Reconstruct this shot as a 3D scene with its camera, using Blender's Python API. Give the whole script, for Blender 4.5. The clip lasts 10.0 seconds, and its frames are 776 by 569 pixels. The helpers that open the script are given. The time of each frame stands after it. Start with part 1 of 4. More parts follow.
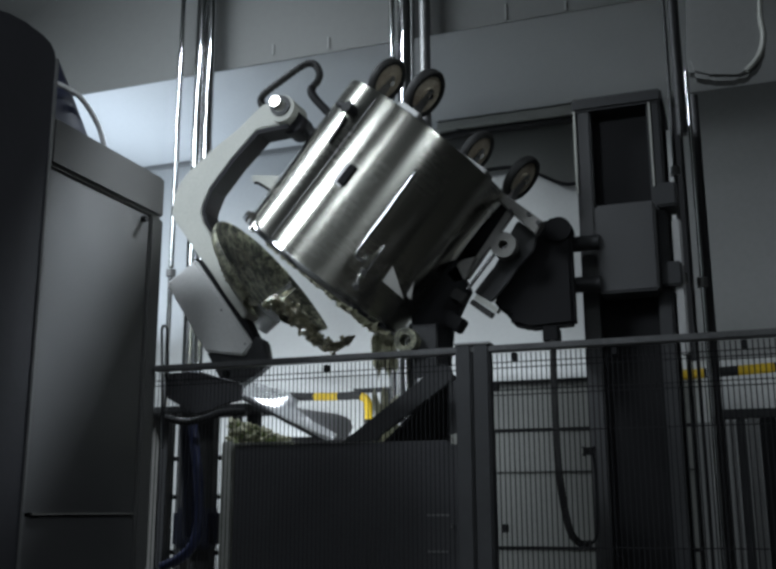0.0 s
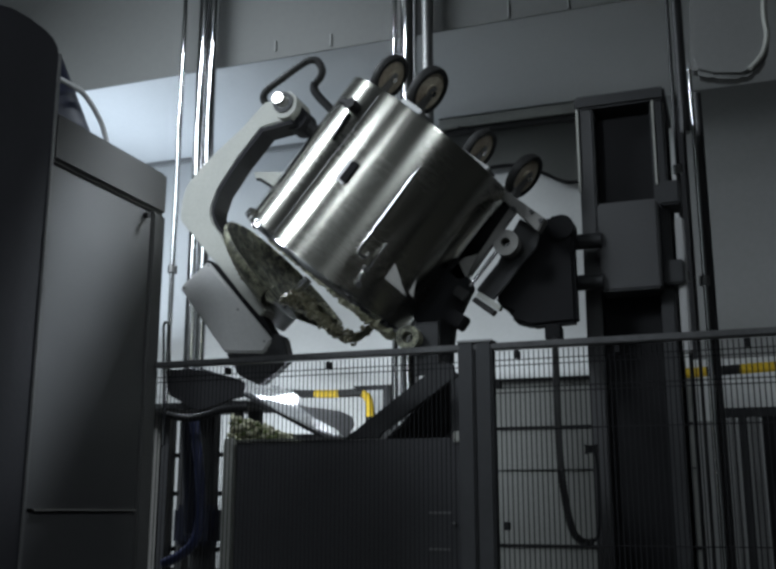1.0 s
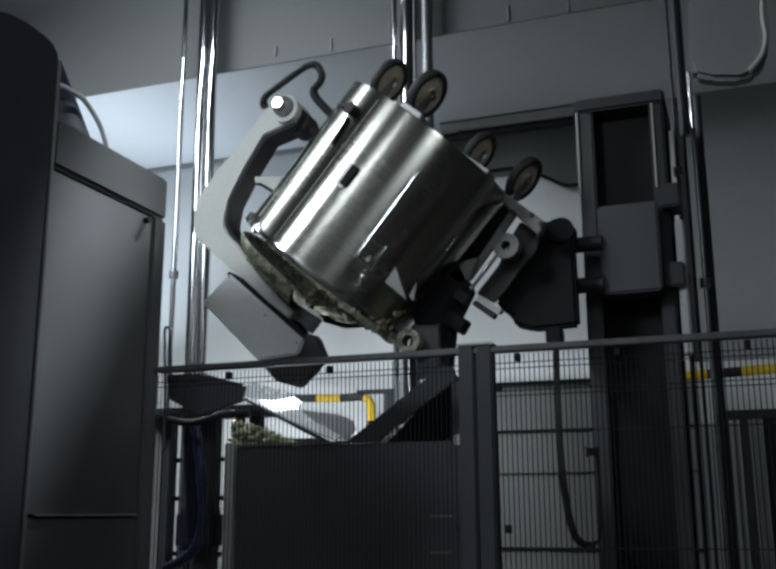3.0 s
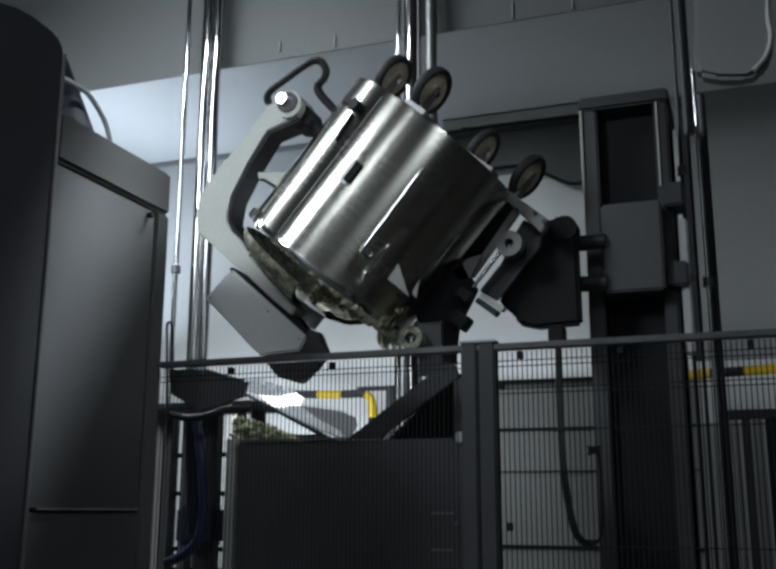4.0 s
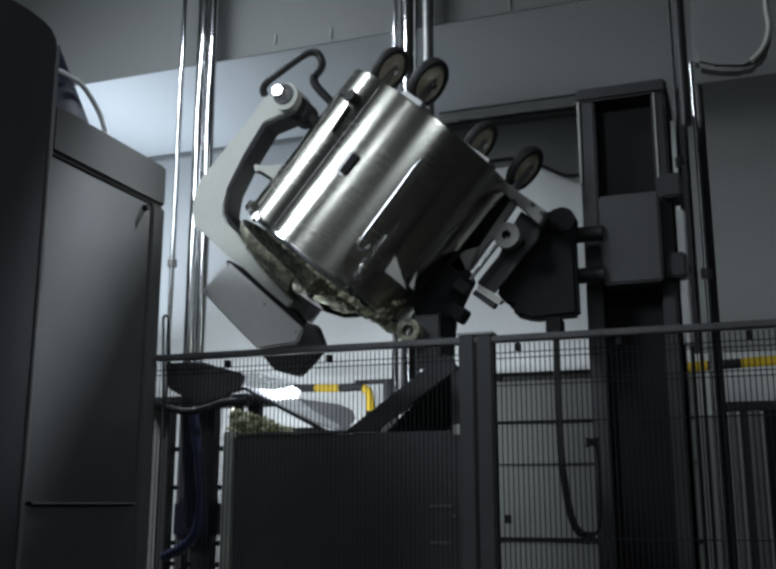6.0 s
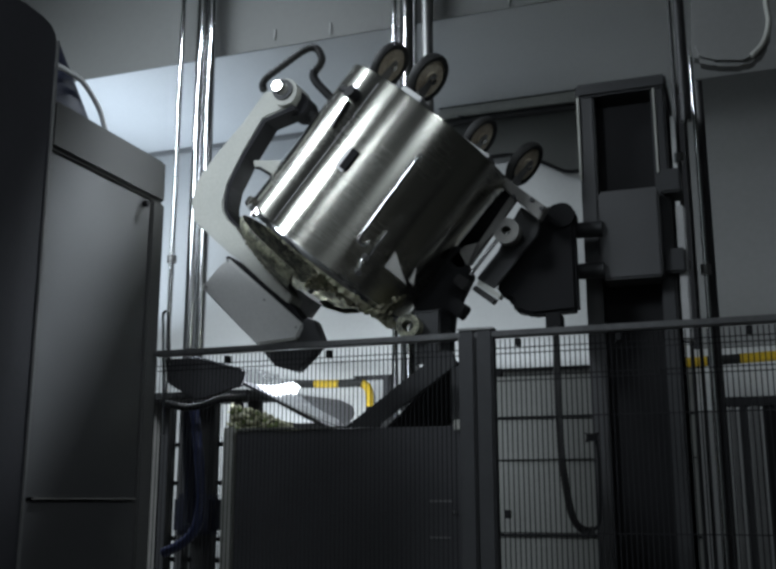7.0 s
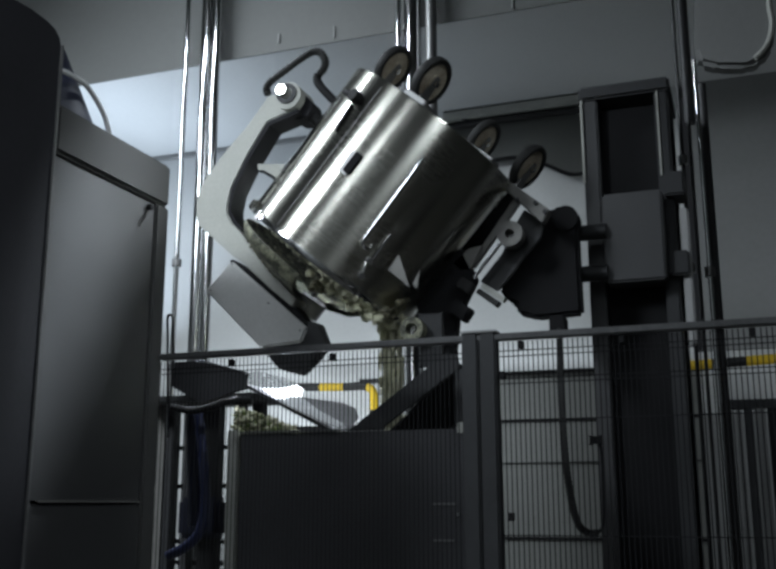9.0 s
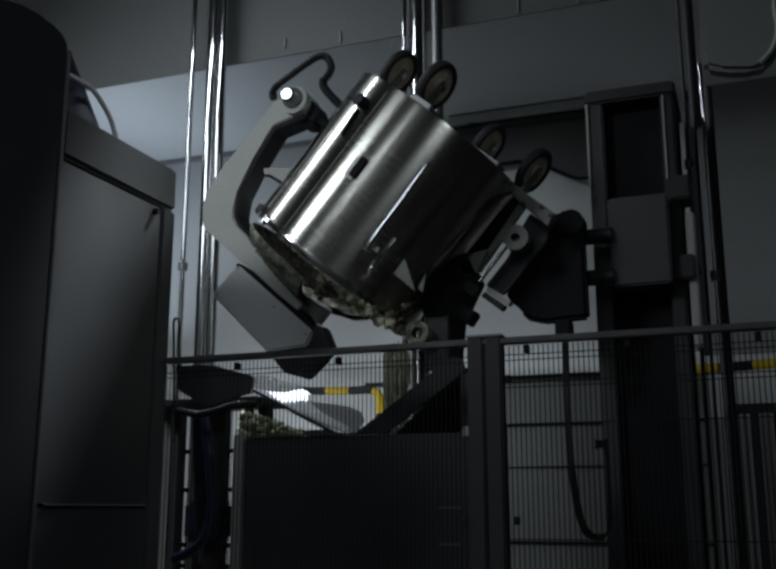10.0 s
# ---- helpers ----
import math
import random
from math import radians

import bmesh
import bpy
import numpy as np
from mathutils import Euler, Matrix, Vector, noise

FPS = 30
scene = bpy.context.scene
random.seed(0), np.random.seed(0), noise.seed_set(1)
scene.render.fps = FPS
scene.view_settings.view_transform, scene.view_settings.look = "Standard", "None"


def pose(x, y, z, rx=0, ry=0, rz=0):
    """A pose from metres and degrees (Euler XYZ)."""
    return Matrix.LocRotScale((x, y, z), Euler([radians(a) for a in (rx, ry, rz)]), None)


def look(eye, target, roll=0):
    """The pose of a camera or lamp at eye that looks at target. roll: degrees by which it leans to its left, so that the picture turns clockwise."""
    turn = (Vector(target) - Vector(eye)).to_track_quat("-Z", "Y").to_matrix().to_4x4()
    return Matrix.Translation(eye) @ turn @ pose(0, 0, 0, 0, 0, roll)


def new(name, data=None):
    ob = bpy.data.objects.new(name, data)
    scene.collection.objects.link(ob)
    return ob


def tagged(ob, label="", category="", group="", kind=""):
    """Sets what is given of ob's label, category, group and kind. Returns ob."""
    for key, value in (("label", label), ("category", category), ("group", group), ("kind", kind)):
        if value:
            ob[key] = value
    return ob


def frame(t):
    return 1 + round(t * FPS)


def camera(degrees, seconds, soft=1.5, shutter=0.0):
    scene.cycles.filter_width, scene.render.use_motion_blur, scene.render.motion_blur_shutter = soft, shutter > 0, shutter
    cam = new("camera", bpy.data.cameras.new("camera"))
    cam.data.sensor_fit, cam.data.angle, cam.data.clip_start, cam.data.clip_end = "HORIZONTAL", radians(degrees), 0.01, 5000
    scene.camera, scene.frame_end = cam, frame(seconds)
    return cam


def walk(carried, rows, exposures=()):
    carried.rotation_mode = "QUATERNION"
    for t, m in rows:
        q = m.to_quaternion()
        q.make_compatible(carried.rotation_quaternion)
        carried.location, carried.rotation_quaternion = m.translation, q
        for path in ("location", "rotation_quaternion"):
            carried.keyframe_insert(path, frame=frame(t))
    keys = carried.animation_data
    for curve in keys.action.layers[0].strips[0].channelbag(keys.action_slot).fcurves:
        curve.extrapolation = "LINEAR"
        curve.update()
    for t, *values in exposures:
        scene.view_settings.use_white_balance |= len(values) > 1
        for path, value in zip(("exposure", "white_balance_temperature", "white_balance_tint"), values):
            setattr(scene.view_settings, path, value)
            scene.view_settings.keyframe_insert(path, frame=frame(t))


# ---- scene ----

# ---------------------------------------------------------------- camera
cam = camera(43.0, 10.0, soft=3.0)
walk(cam, [
    (0.0, pose(0.008, -0.002, 1.601, 103.007, 0.202, 19.722)),
    (0.5, pose(0.006, 0.002, 1.598, 103.020, 0.079, 19.755)),
    (1.0, pose(-0.000, -0.000, 1.600, 102.877, -0.000, 19.700)),
    (1.5, pose(0.002, -0.002, 1.602, 102.854, 0.158, 19.782)),
    (2.0, pose(0.007, -0.004, 1.600, 103.014, 0.195, 19.830)),
    (2.5, pose(0.010, -0.000, 1.597, 103.167, 0.376, 19.903)),
    (4.0, pose(0.000, 0.000, 1.597, 102.952, -0.205, 19.842)),
    (4.5, pose(-0.002, 0.002, 1.599, 102.868, -0.233, 19.812)),
    (5.0, pose(-0.004, 0.010, 1.597, 102.786, -0.193, 19.821)),
    (5.5, pose(-0.004, 0.016, 1.595, 102.721, -0.075, 19.787)),
    (7.0, pose(-0.007, 0.014, 1.591, 102.397, 0.057, 19.691)),
    (7.5, pose(-0.007, 0.018, 1.593, 102.308, 0.069, 19.707)),
    (8.0, pose(-0.007, 0.021, 1.594, 102.229, 0.093, 19.707)),
    (8.5, pose(-0.002, 0.027, 1.582, 102.399, 0.192, 19.937)),
    (9.0, pose(0.002, 0.012, 1.589, 102.590, 0.081, 20.036)),
    (9.5, pose(0.003, 0.006, 1.589, 102.707, -0.151, 20.311)),
    (10.0, pose(0.005, 0.008, 1.588, 102.814, -0.000, 20.379)),
], exposures=[(0.0, -0.38), (9.4, -0.38), (9.6, -0.5), (9.8, -0.9), (10.0, -1.66)])

# ---------------------------------------------------------------- world, lamps and added fill lights
world = bpy.data.worlds.new("world")
scene.world = world
world.use_nodes = True
world.node_tree.nodes["Background"].inputs[0].default_value = (0.5, 0.55, 0.62, 1)
world.node_tree.nodes["Background"].inputs[1].default_value = 0.03


def area(name, eye, target, sx, sy, power, spread=180, colour=(0.875, 0.97, 1.05), along=None):
    data = bpy.data.lights.new(name, "AREA")
    data.shape, data.size, data.size_y, data.energy, data.color = "RECTANGLE", sx, sy, power, colour
    data.spread = radians(spread)
    ob = new(name, data)
    ob.matrix_basis = look(eye, target)
    if along is not None:
        # the lamp's long side follows a given direction
        z = (Vector(eye) - Vector(target)).normalized()
        y = (Vector(along) - z * z.dot(Vector(along))).normalized()
        ob.matrix_basis = Matrix.Translation(eye) @ Matrix((y.cross(z), y, z)).transposed().to_4x4()
    return ob


area("lamp_light_wall", (-4.05, 5.1, 2.8), (-3.6, 5.15, 4.13), 1.6, 0.7, 20, 120, (0.80, 0.95, 1.14))
area("lamp_light_west", (-3.40, 3.10, 4.62), (-2.6, 3.8, 1.0), 0.06, 2.2, 80, along=(0.648, 0, 0.761))
area("lamp_light_hall", (-4.2, -1.3, 5.15), (-2.1, 3.0, 1.8), 1.1, 1.8, 47, 70, along=(0.648, 0, 0.761))
# weak unseen fill aimed at the lid's drive box
area("fill_light_front", (-1.3, -2.2, 5.3), (-2.15, 3.4, 2.45), 1.2, 0.4, 1.5, 30)
# added fill bounced off the unseen near wall to raise dark tones
area("bounce_light_rear", (-1.0, -2.4, 5.6), (-1.0, -3.8, 1.5), 3.0, 0.4, 66)
# added fill behind the machine that brightens the lower back wall
area("fill_light_low", (-2.6, 5.2, 1.9), (-2.6, 6.0, 2.05), 1.6, 0.15, 6.5, 110)
# added light close to the wall, makes the bright band under the rail
area("fill_light_strip", (-2.1, 5.88, 2.414), (-2.1, 6.0, 2.539), 3.5, 0.04, 1.25, 130)
# unseen fill from the right for the dark housing and cabinet
area("fill_light_side", (2.6, 1.0, 5.6), (-1.9, 2.3, 1.9), 1.4, 0.4, 9.5, 50)
# added fill to lift the bulkhead's upper left
area("fill_light_corner", (-3.7, 3.7, 5.9), (-3.1, 4.7, 4.5), 1.2, 0.2, 14)
# added narrow beam that makes the streak on the cabinet door
area("door_streak_light", (-1.2, 4.5, 5.6), (-1.9, 2.58, 2.50), 0.12, 0.4, 1.5, 6)
# added beam aimed at the chute to whiten its glare
area("chute_glare_light", (-3.3, 4.5, 5.0), (-1.65, 3.48, 2.02), 0.3, 0.3, 13, 14)
# unseen fill added for the lower right end of the back wall
area("fill_light_east", (1.5, 4.9, 1.7), (0.5, 6.0, 2.5), 0.3, 1.2, 3.3, 100)


# ---------------------------------------------------------------- materials
def material(name, base, rough=0.5, metal=0.0, vary=0.15, scale=6.0, grain=60.0, bump=0.05, stretch=(1, 1, 1), tint=None, rvary=0.12, coat=0.0, aniso=0.0, spin=0.0):
    m = bpy.data.materials.new(name)
    m.use_nodes = True
    nt = m.node_tree
    b = nt.nodes["Principled BSDF"]
    co = nt.nodes.new("ShaderNodeTexCoord")
    mp = nt.nodes.new("ShaderNodeMapping")
    mp.inputs["Scale"].default_value = stretch
    nt.links.new(co.outputs["Object"], mp.inputs["Vector"])
    big = nt.nodes.new("ShaderNodeTexNoise")
    big.inputs["Scale"].default_value, big.inputs["Detail"].default_value = scale, 5
    fine = nt.nodes.new("ShaderNodeTexNoise")
    fine.inputs["Scale"].default_value, fine.inputs["Detail"].default_value = grain, 3
    nt.links.new(co.outputs["Object"], big.inputs["Vector"])
    nt.links.new(mp.outputs["Vector"], fine.inputs["Vector"])
    ramp = nt.nodes.new("ShaderNodeValToRGB")
    other = tint or tuple(c * (1 - vary * 2) for c in base)
    ramp.color_ramp.elements[0].position, ramp.color_ramp.elements[0].color = 0.3, (*other, 1)
    ramp.color_ramp.elements[1].position, ramp.color_ramp.elements[1].color = 0.68, (*base, 1)
    mix = nt.nodes.new("ShaderNodeMath")
    mix.operation = "MULTIPLY_ADD"
    mix.inputs[1].default_value = 0.35
    nt.links.new(fine.outputs["Fac"], mix.inputs[0])
    part_big = nt.nodes.new("ShaderNodeMath")
    part_big.operation = "MULTIPLY"
    part_big.inputs[1].default_value = 0.65
    nt.links.new(big.outputs["Fac"], part_big.inputs[0])
    nt.links.new(part_big.outputs[0], mix.inputs[2])
    nt.links.new(mix.outputs[0], ramp.inputs["Fac"])
    nt.links.new(ramp.outputs["Color"], b.inputs["Base Color"])
    rg = nt.nodes.new("ShaderNodeMapRange")
    rg.inputs["To Min"].default_value, rg.inputs["To Max"].default_value = max(0.03, rough - rvary), min(1, rough + rvary)
    nt.links.new(mix.outputs[0], rg.inputs["Value"])
    nt.links.new(rg.outputs["Result"], b.inputs["Roughness"])
    b.inputs["Metallic"].default_value = metal
    b.inputs["Coat Weight"].default_value = coat
    if aniso:
        tg = nt.nodes.new("ShaderNodeTangent")
        tg.direction_type, tg.axis = "RADIAL", "Z"
        nt.links.new(tg.outputs["Tangent"], b.inputs["Tangent"])
        b.inputs["Anisotropic"].default_value, b.inputs["Anisotropic Rotation"].default_value = aniso, spin
    if bump:
        bp = nt.nodes.new("ShaderNodeBump")
        bp.inputs["Strength"].default_value, bp.inputs["Distance"].default_value = bump, 0.01
        nt.links.new(fine.outputs["Fac"], bp.inputs["Height"])
        nt.links.new(bp.outputs["Normal"], b.inputs["Normal"])
    return m


BOWLSTEEL = material("lathe_polished_steel", (0.62, 0.61, 0.55), 0.27, 1.0, 0.05, 4, 30, 0.006, (0.4, 0.4, 40), rvary=0.03, aniso=0.97, spin=0.25)
STEEL = material("polished_steel", (0.62, 0.61, 0.58), 0.2, 1.0, 0.06, 4, 40, 0.015, (30, 30, 0.6), rvary=0.06)
CHROME = material("chrome_pipe", (0.7, 0.71, 0.72), 0.12, 1.0, 0.06, 5, 50, 0.0, rvary=0.05)
DULL = material("dull_steel", (0.3, 0.3, 0.3), 0.42, 0.8, 0.15, 5, 70, 0.04)
DARKMETAL = material("dark_coated_steel", (0.036, 0.037, 0.04), 0.55, 0.2, 0.2, 4, 60, 0.04)
BLACK = material("black_housing", (0.011, 0.011, 0.0125), 0.7, 0.0, 0.2, 5, 60, 0.04)
HOUSING = material("matt_dark_shell", (0.022, 0.022, 0.026), 0.8, 0.0, 0.2, 5, 60, 0.04)
HOUSING.node_tree.nodes["Principled BSDF"].inputs["Specular IOR Level"].default_value = 0.25
BLACK.node_tree.nodes["Principled BSDF"].inputs["Specular IOR Level"].default_value = 0.2
NAVY = material("navy_plastic", (0.012, 0.016, 0.04), 0.45, 0.0, 0.2, 5, 60, 0.02)
ARM = material("blasted_steel_arm", (0.47, 0.475, 0.44), 0.6, 0.25, 0.12, 5, 80, 0.05)
GREYBOX = material("grey_painted_metal", (0.46, 0.46, 0.46), 0.5, 0.2, 0.1, 4, 80, 0.03)
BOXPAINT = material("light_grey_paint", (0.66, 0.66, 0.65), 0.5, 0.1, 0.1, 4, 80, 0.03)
FORKSTEEL = material("grey_fork_steel", (0.2, 0.196, 0.185), 0.5, 0.3, 0.15, 5, 80, 0.04)
FRAMESTEEL = material("dark_brushed_frame_steel", (0.13, 0.13, 0.128), 0.5, 0.6, 0.12, 3, 60, 0.02, (0.6, 0.6, 14))
FILM = material("glossy_white_film", (0.86, 0.87, 0.88), 0.25, 0.0, 0.04, 9, 40, 0.05, coat=0.6)
FILM.node_tree.nodes["Principled BSDF"].inputs["Transmission Weight"].default_value = 0.85
# white base colour stands in for light glaring off the steel chute
GLARE = material("white_chute_glare", (0.82, 0.83, 0.84), 0.25, 0.0, 0.05, 9, 40, 0.05, coat=0.5)
RUBBER = material("black_rubber", (0.018, 0.018, 0.018), 0.65, 0.0, 0.2, 12, 90, 0.06)
WHEEL = material("worn_castor_disc", (0.75, 0.70, 0.57), 0.6, 0.0, 0.25, 14, 90, 0.05, tint=(0.28, 0.2, 0.13))
WALL = material("white_wall_panel", (0.58, 0.59, 0.585), 0.55, 0.0, 0.06, 0.8, 40, 0.01)
DADO = material("grey_wall_cladding", (0.18, 0.184, 0.172), 0.55, 0.0, 0.08, 1.0, 40, 0.02)
CABSTEEL = material("brushed_cabinet_steel", (0.23, 0.23, 0.236), 0.46, 0.9, 0.08, 2, 60, 0.02, (0.6, 0.6, 14), aniso=0.7, spin=0.25)
DARKWALL = material("dark_grey_wall_panel", (0.24, 0.243, 0.24), 0.55, 0.0, 0.08, 0.8, 40, 0.01)
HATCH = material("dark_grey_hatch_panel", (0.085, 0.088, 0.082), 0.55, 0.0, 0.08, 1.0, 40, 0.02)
BULKHEAD = material("grey_bulkhead_panel", (0.132, 0.136, 0.132), 0.6, 0.0, 0.08, 0.8, 30, 0.02)
FLOOR = material("resin_floor", (0.2, 0.19, 0.17), 0.35, 0.0, 0.15, 1.5, 60, 0.04)
YELLOW = material("yellow_paint", (0.75, 0.5, 0.03), 0.45, 0.0, 0.12, 9, 60, 0.03)
BLACKPAINT = material("black_paint", (0.01, 0.01, 0.01), 0.45, 0.0, 0.1, 9, 60, 0.03)
FOOD = material("chopped_vegetable_mix", (0.6, 0.57, 0.45), 0.7, 0.0, 0.3, 26, 60, 0.7, tint=(0.055, 0.05, 0.03))
FOOD.node_tree.nodes["Color Ramp"].color_ramp.elements[0].position = 0.44
FOOD.node_tree.nodes["Color Ramp"].color_ramp.elements[1].position = 0.66
CREAM = material("pale_vegetable_mix", (0.62, 0.60, 0.47), 0.65, 0.0, 0.2, 24, 80, 0.5, tint=(0.34, 0.35, 0.2))
LEAF = material("chopped_green_leaves", (0.20, 0.25, 0.07), 0.55, 0.0, 0.2, 24, 80, 0.4, tint=(0.05, 0.07, 0.02))
LIDSTEEL = material("smeared_lid_steel", (0.46, 0.46, 0.33), 0.5, 0.15, 0.2, 24, 90, 0.3, tint=(0.05, 0.051, 0.037))
LIDSTEEL.node_tree.nodes["Color Ramp"].color_ramp.elements[0].position = 0.43
LIDSTEEL.node_tree.nodes["Color Ramp"].color_ramp.elements[1].position = 0.66
OLIVE = material("olive_food_residue", (0.26, 0.245, 0.16), 0.6, 0.0, 0.2, 22, 80, 0.4, tint=(0.05, 0.047, 0.03))
HOSE = material("blue_hose", (0.02, 0.028, 0.09), 0.4, 0.0, 0.15, 8, 60, 0.02)
WIRE = material("galvanised_wire", (0.022, 0.022, 0.024), 0.85, 0.0, 0.1, 5, 60, 0.0)
WIRE.node_tree.nodes["Principled BSDF"].inputs["Specular IOR Level"].default_value = 0.15
PLATE = material("slate_painted_metal", (0.058, 0.058, 0.061), 0.5, 0.1, 0.1, 4, 80, 0.03)
RAIL = material("worn_rail_steel", (0.13, 0.13, 0.133), 0.42, 0.6, 0.25, 5, 60, 0.03)
HOPPER = material("hopper_steel", (0.085, 0.085, 0.092), 0.45, 0.3, 0.12, 3, 60, 0.03)
CLEAR = material("grey_plastic_tube", (0.75, 0.76, 0.76), 0.35, 0.0, 0.1, 8, 60, 0.02)

# ---------------------------------------------------------------- builders
ORIGIN = {}


def thing(name, base, label, category, group="", kind="", turn=None):
    ob = new(name)
    ob.empty_display_size = 0.1
    m = Matrix.Translation(base) if turn is None else Matrix.Translation(base) @ turn
    ob.matrix_basis = m
    ORIGIN[ob] = m
    return tagged(ob, label, category, group, kind)


def part(name, bm, mat, parent=None, label="", smooth=False, world_space=True):
    """Links a bmesh, given in the world's space, as one mesh under a thing or a part."""
    if parent is not None and world_space:
        bm.transform(ORIGIN[parent].inverted())
    me = bpy.data.meshes.new(name)
    bmesh.ops.recalc_face_normals(bm, faces=bm.faces)
    bm.to_mesh(me)
    bm.free()
    me.materials.append(mat)
    if smooth:
        me.polygons.foreach_set("use_smooth", [True] * len(me.polygons))
        me.set_sharp_from_angle(angle=radians(40))
    ob = new(name, me)
    if parent is not None:
        ob.parent = parent
        ORIGIN[ob] = ORIGIN[parent]
    else:
        ORIGIN[ob] = Matrix.Identity(4)
    if label:
        ob["label"] = label
    return ob


def whole(name, bm, mat, label, category="", group="", kind="", smooth=False):
    return tagged(part(name, bm, mat, None, "", smooth), label, category, group, kind)


def box(lo, hi, bevel=0.0, m=None, bm=None):
    """A block from corner to corner, with bevelled edges."""
    out = bm or bmesh.new()
    one = bmesh.new()
    bmesh.ops.create_cube(one, size=1.0)
    for v in one.verts:
        v.co = Vector([(a + b) / 2 + c * (b - a) for a, b, c in zip(lo, hi, v.co)])
    if bevel:
        bmesh.ops.bevel(one, geom=list(one.edges), offset=bevel, segments=2, affect="EDGES")
    if m is not None:
        one.transform(m)
    return merge(out, one)


def merge(out, one):
    tmp = bpy.data.meshes.new("tmp")
    one.to_mesh(tmp)
    one.free()
    out.from_mesh(tmp)
    bpy.data.meshes.remove(tmp)
    return out


def prism(points, y0, y1, bevel=0.0, m=None, bm=None):
    """A plate whose outline is given as (x, z) and which reaches from y0 to y1."""
    out = bm or bmesh.new()
    one = bmesh.new()
    front = [one.verts.new((x, y0, z)) for x, z in points]
    back = [one.verts.new((x, y1, z)) for x, z in points]
    one.faces.new(front)
    one.faces.new(back[::-1])
    n = len(points)
    for i in range(n):
        one.faces.new((front[i], back[i], back[(i + 1) % n], front[(i + 1) % n]))
    bmesh.ops.recalc_face_normals(one, faces=one.faces)
    if bevel:
        bmesh.ops.bevel(one, geom=list(one.edges), offset=bevel, segments=2, affect="EDGES")
    if m is not None:
        one.transform(m)
    return merge(out, one)


def rod(a, b, r, n=16, r2=None, bm=None, m=None):
    out = bm or bmesh.new()
    a, b = Vector(a), Vector(b)
    one = bmesh.new()
    bmesh.ops.create_cone(one, cap_ends=True, segments=n, radius1=r, radius2=r if r2 is None else r2, depth=(b - a).length)
    one.transform(Matrix.Translation((a + b) / 2) @ (b - a).to_track_quat("Z", "Y").to_matrix().to_4x4())
    if m is not None:
        one.transform(m)
    return merge(out, one)


def curve_points(pts, steps=8):
    pts = [Vector(p) for p in pts]
    ext = [2 * pts[0] - pts[1], *pts, 2 * pts[-1] - pts[-2]]
    out = []
    for i in range(1, len(ext) - 2):
        p0, p1, p2, p3 = ext[i - 1:i + 3]
        for k in range(steps):
            t = k / steps
            out.append(0.5 * (2 * p1 + (p2 - p0) * t + (2 * p0 - 5 * p1 + 4 * p2 - p3) * t * t + (3 * p1 - p0 - 3 * p2 + p3) * t ** 3))
    return out + [pts[-1]]


def tube(pts, r, n=10, steps=8, rib=0.0, bm=None, m=None):
    """A round tube along a smooth line; rib gives it corrugations."""
    out = bm or bmesh.new()
    line = curve_points(pts, steps)
    rings = []
    side = None
    for i, p in enumerate(line):
        d = (line[min(i + 1, len(line) - 1)] - line[max(i - 1, 0)]).normalized()
        if side is None:
            side = d.orthogonal().normalized()
        side = (side - d * side.dot(d)).normalized()
        up = d.cross(side)
        rr = r * (1 + (rib if i % 2 else -rib))
        ring = []
        for k in range(n):
            a = 2 * math.pi * k / n
            q = p + rr * (math.cos(a) * side + math.sin(a) * up)
            ring.append(out.verts.new(m @ q if m is not None else q))
        rings.append(ring)
    for a, b in zip(rings, rings[1:]):
        for k in range(n):
            out.faces.new((a[k], a[(k + 1) % n], b[(k + 1) % n], b[k]))
    out.faces.new(rings[0][::-1])
    out.faces.new(rings[-1])
    return out


def lathe(profile, n=64, m=None, bm=None, a0=0.0, a1=360.0):
    """A body of revolution round z from (radius, z) pairs."""
    out = bm or bmesh.new()
    full = a1 - a0 >= 359.9
    rings = []
    for r, z in profile:
        ring = []
        for k in range(n if full else n + 1):
            a = radians(a0 + (a1 - a0) * k / n)
            q = Vector((r * math.cos(a), r * math.sin(a), z))
            ring.append(out.verts.new(m @ q if m is not None else q))
        rings.append(ring)
    for a, b in zip(rings, rings[1:]):
        for k in range(n):
            j = (k + 1) % len(a)
            out.faces.new((a[k], a[j], b[j], b[k]))
    return out


def lump(c, size, seed, bm=None, rough=0.35, level=2, m=None):
    """An uneven clump of food."""
    out = bm or bmesh.new()
    one = bmesh.new()
    bmesh.ops.create_icosphere(one, subdivisions=level, radius=1.0)
    for v in one.verts:
        k = 1 + rough * noise.noise(v.co * 1.7 + Vector((seed * 3.1, seed * 1.7, 0))) * 1.6 + rough * 0.5 * noise.noise(v.co * 4 + Vector((0, seed, 5)))
        v.co = Vector([a + b * d * k for a, b, d in zip(c, size, v.co)])
    if m is not None:
        one.transform(m)
    return merge(out, one)


# ---------------------------------------------------------------- hall
H_SOFFIT, H_ROOF, Y_BACK, Y_BULK = 4.13, 6.2, 6.0, 4.71
whole("floor", box((-8, -4, -0.1), (4.5, 6.2, 0)), FLOOR, "grey resin floor of the production hall", "floor", kind="structure")
whole("wall_back_end", box((-0.2, Y_BACK - 0.012, 2.46), (4.5, 6.2, H_SOFFIT)), DARKWALL, "dark grey panels at the end of the back wall", "wall", kind="structure")
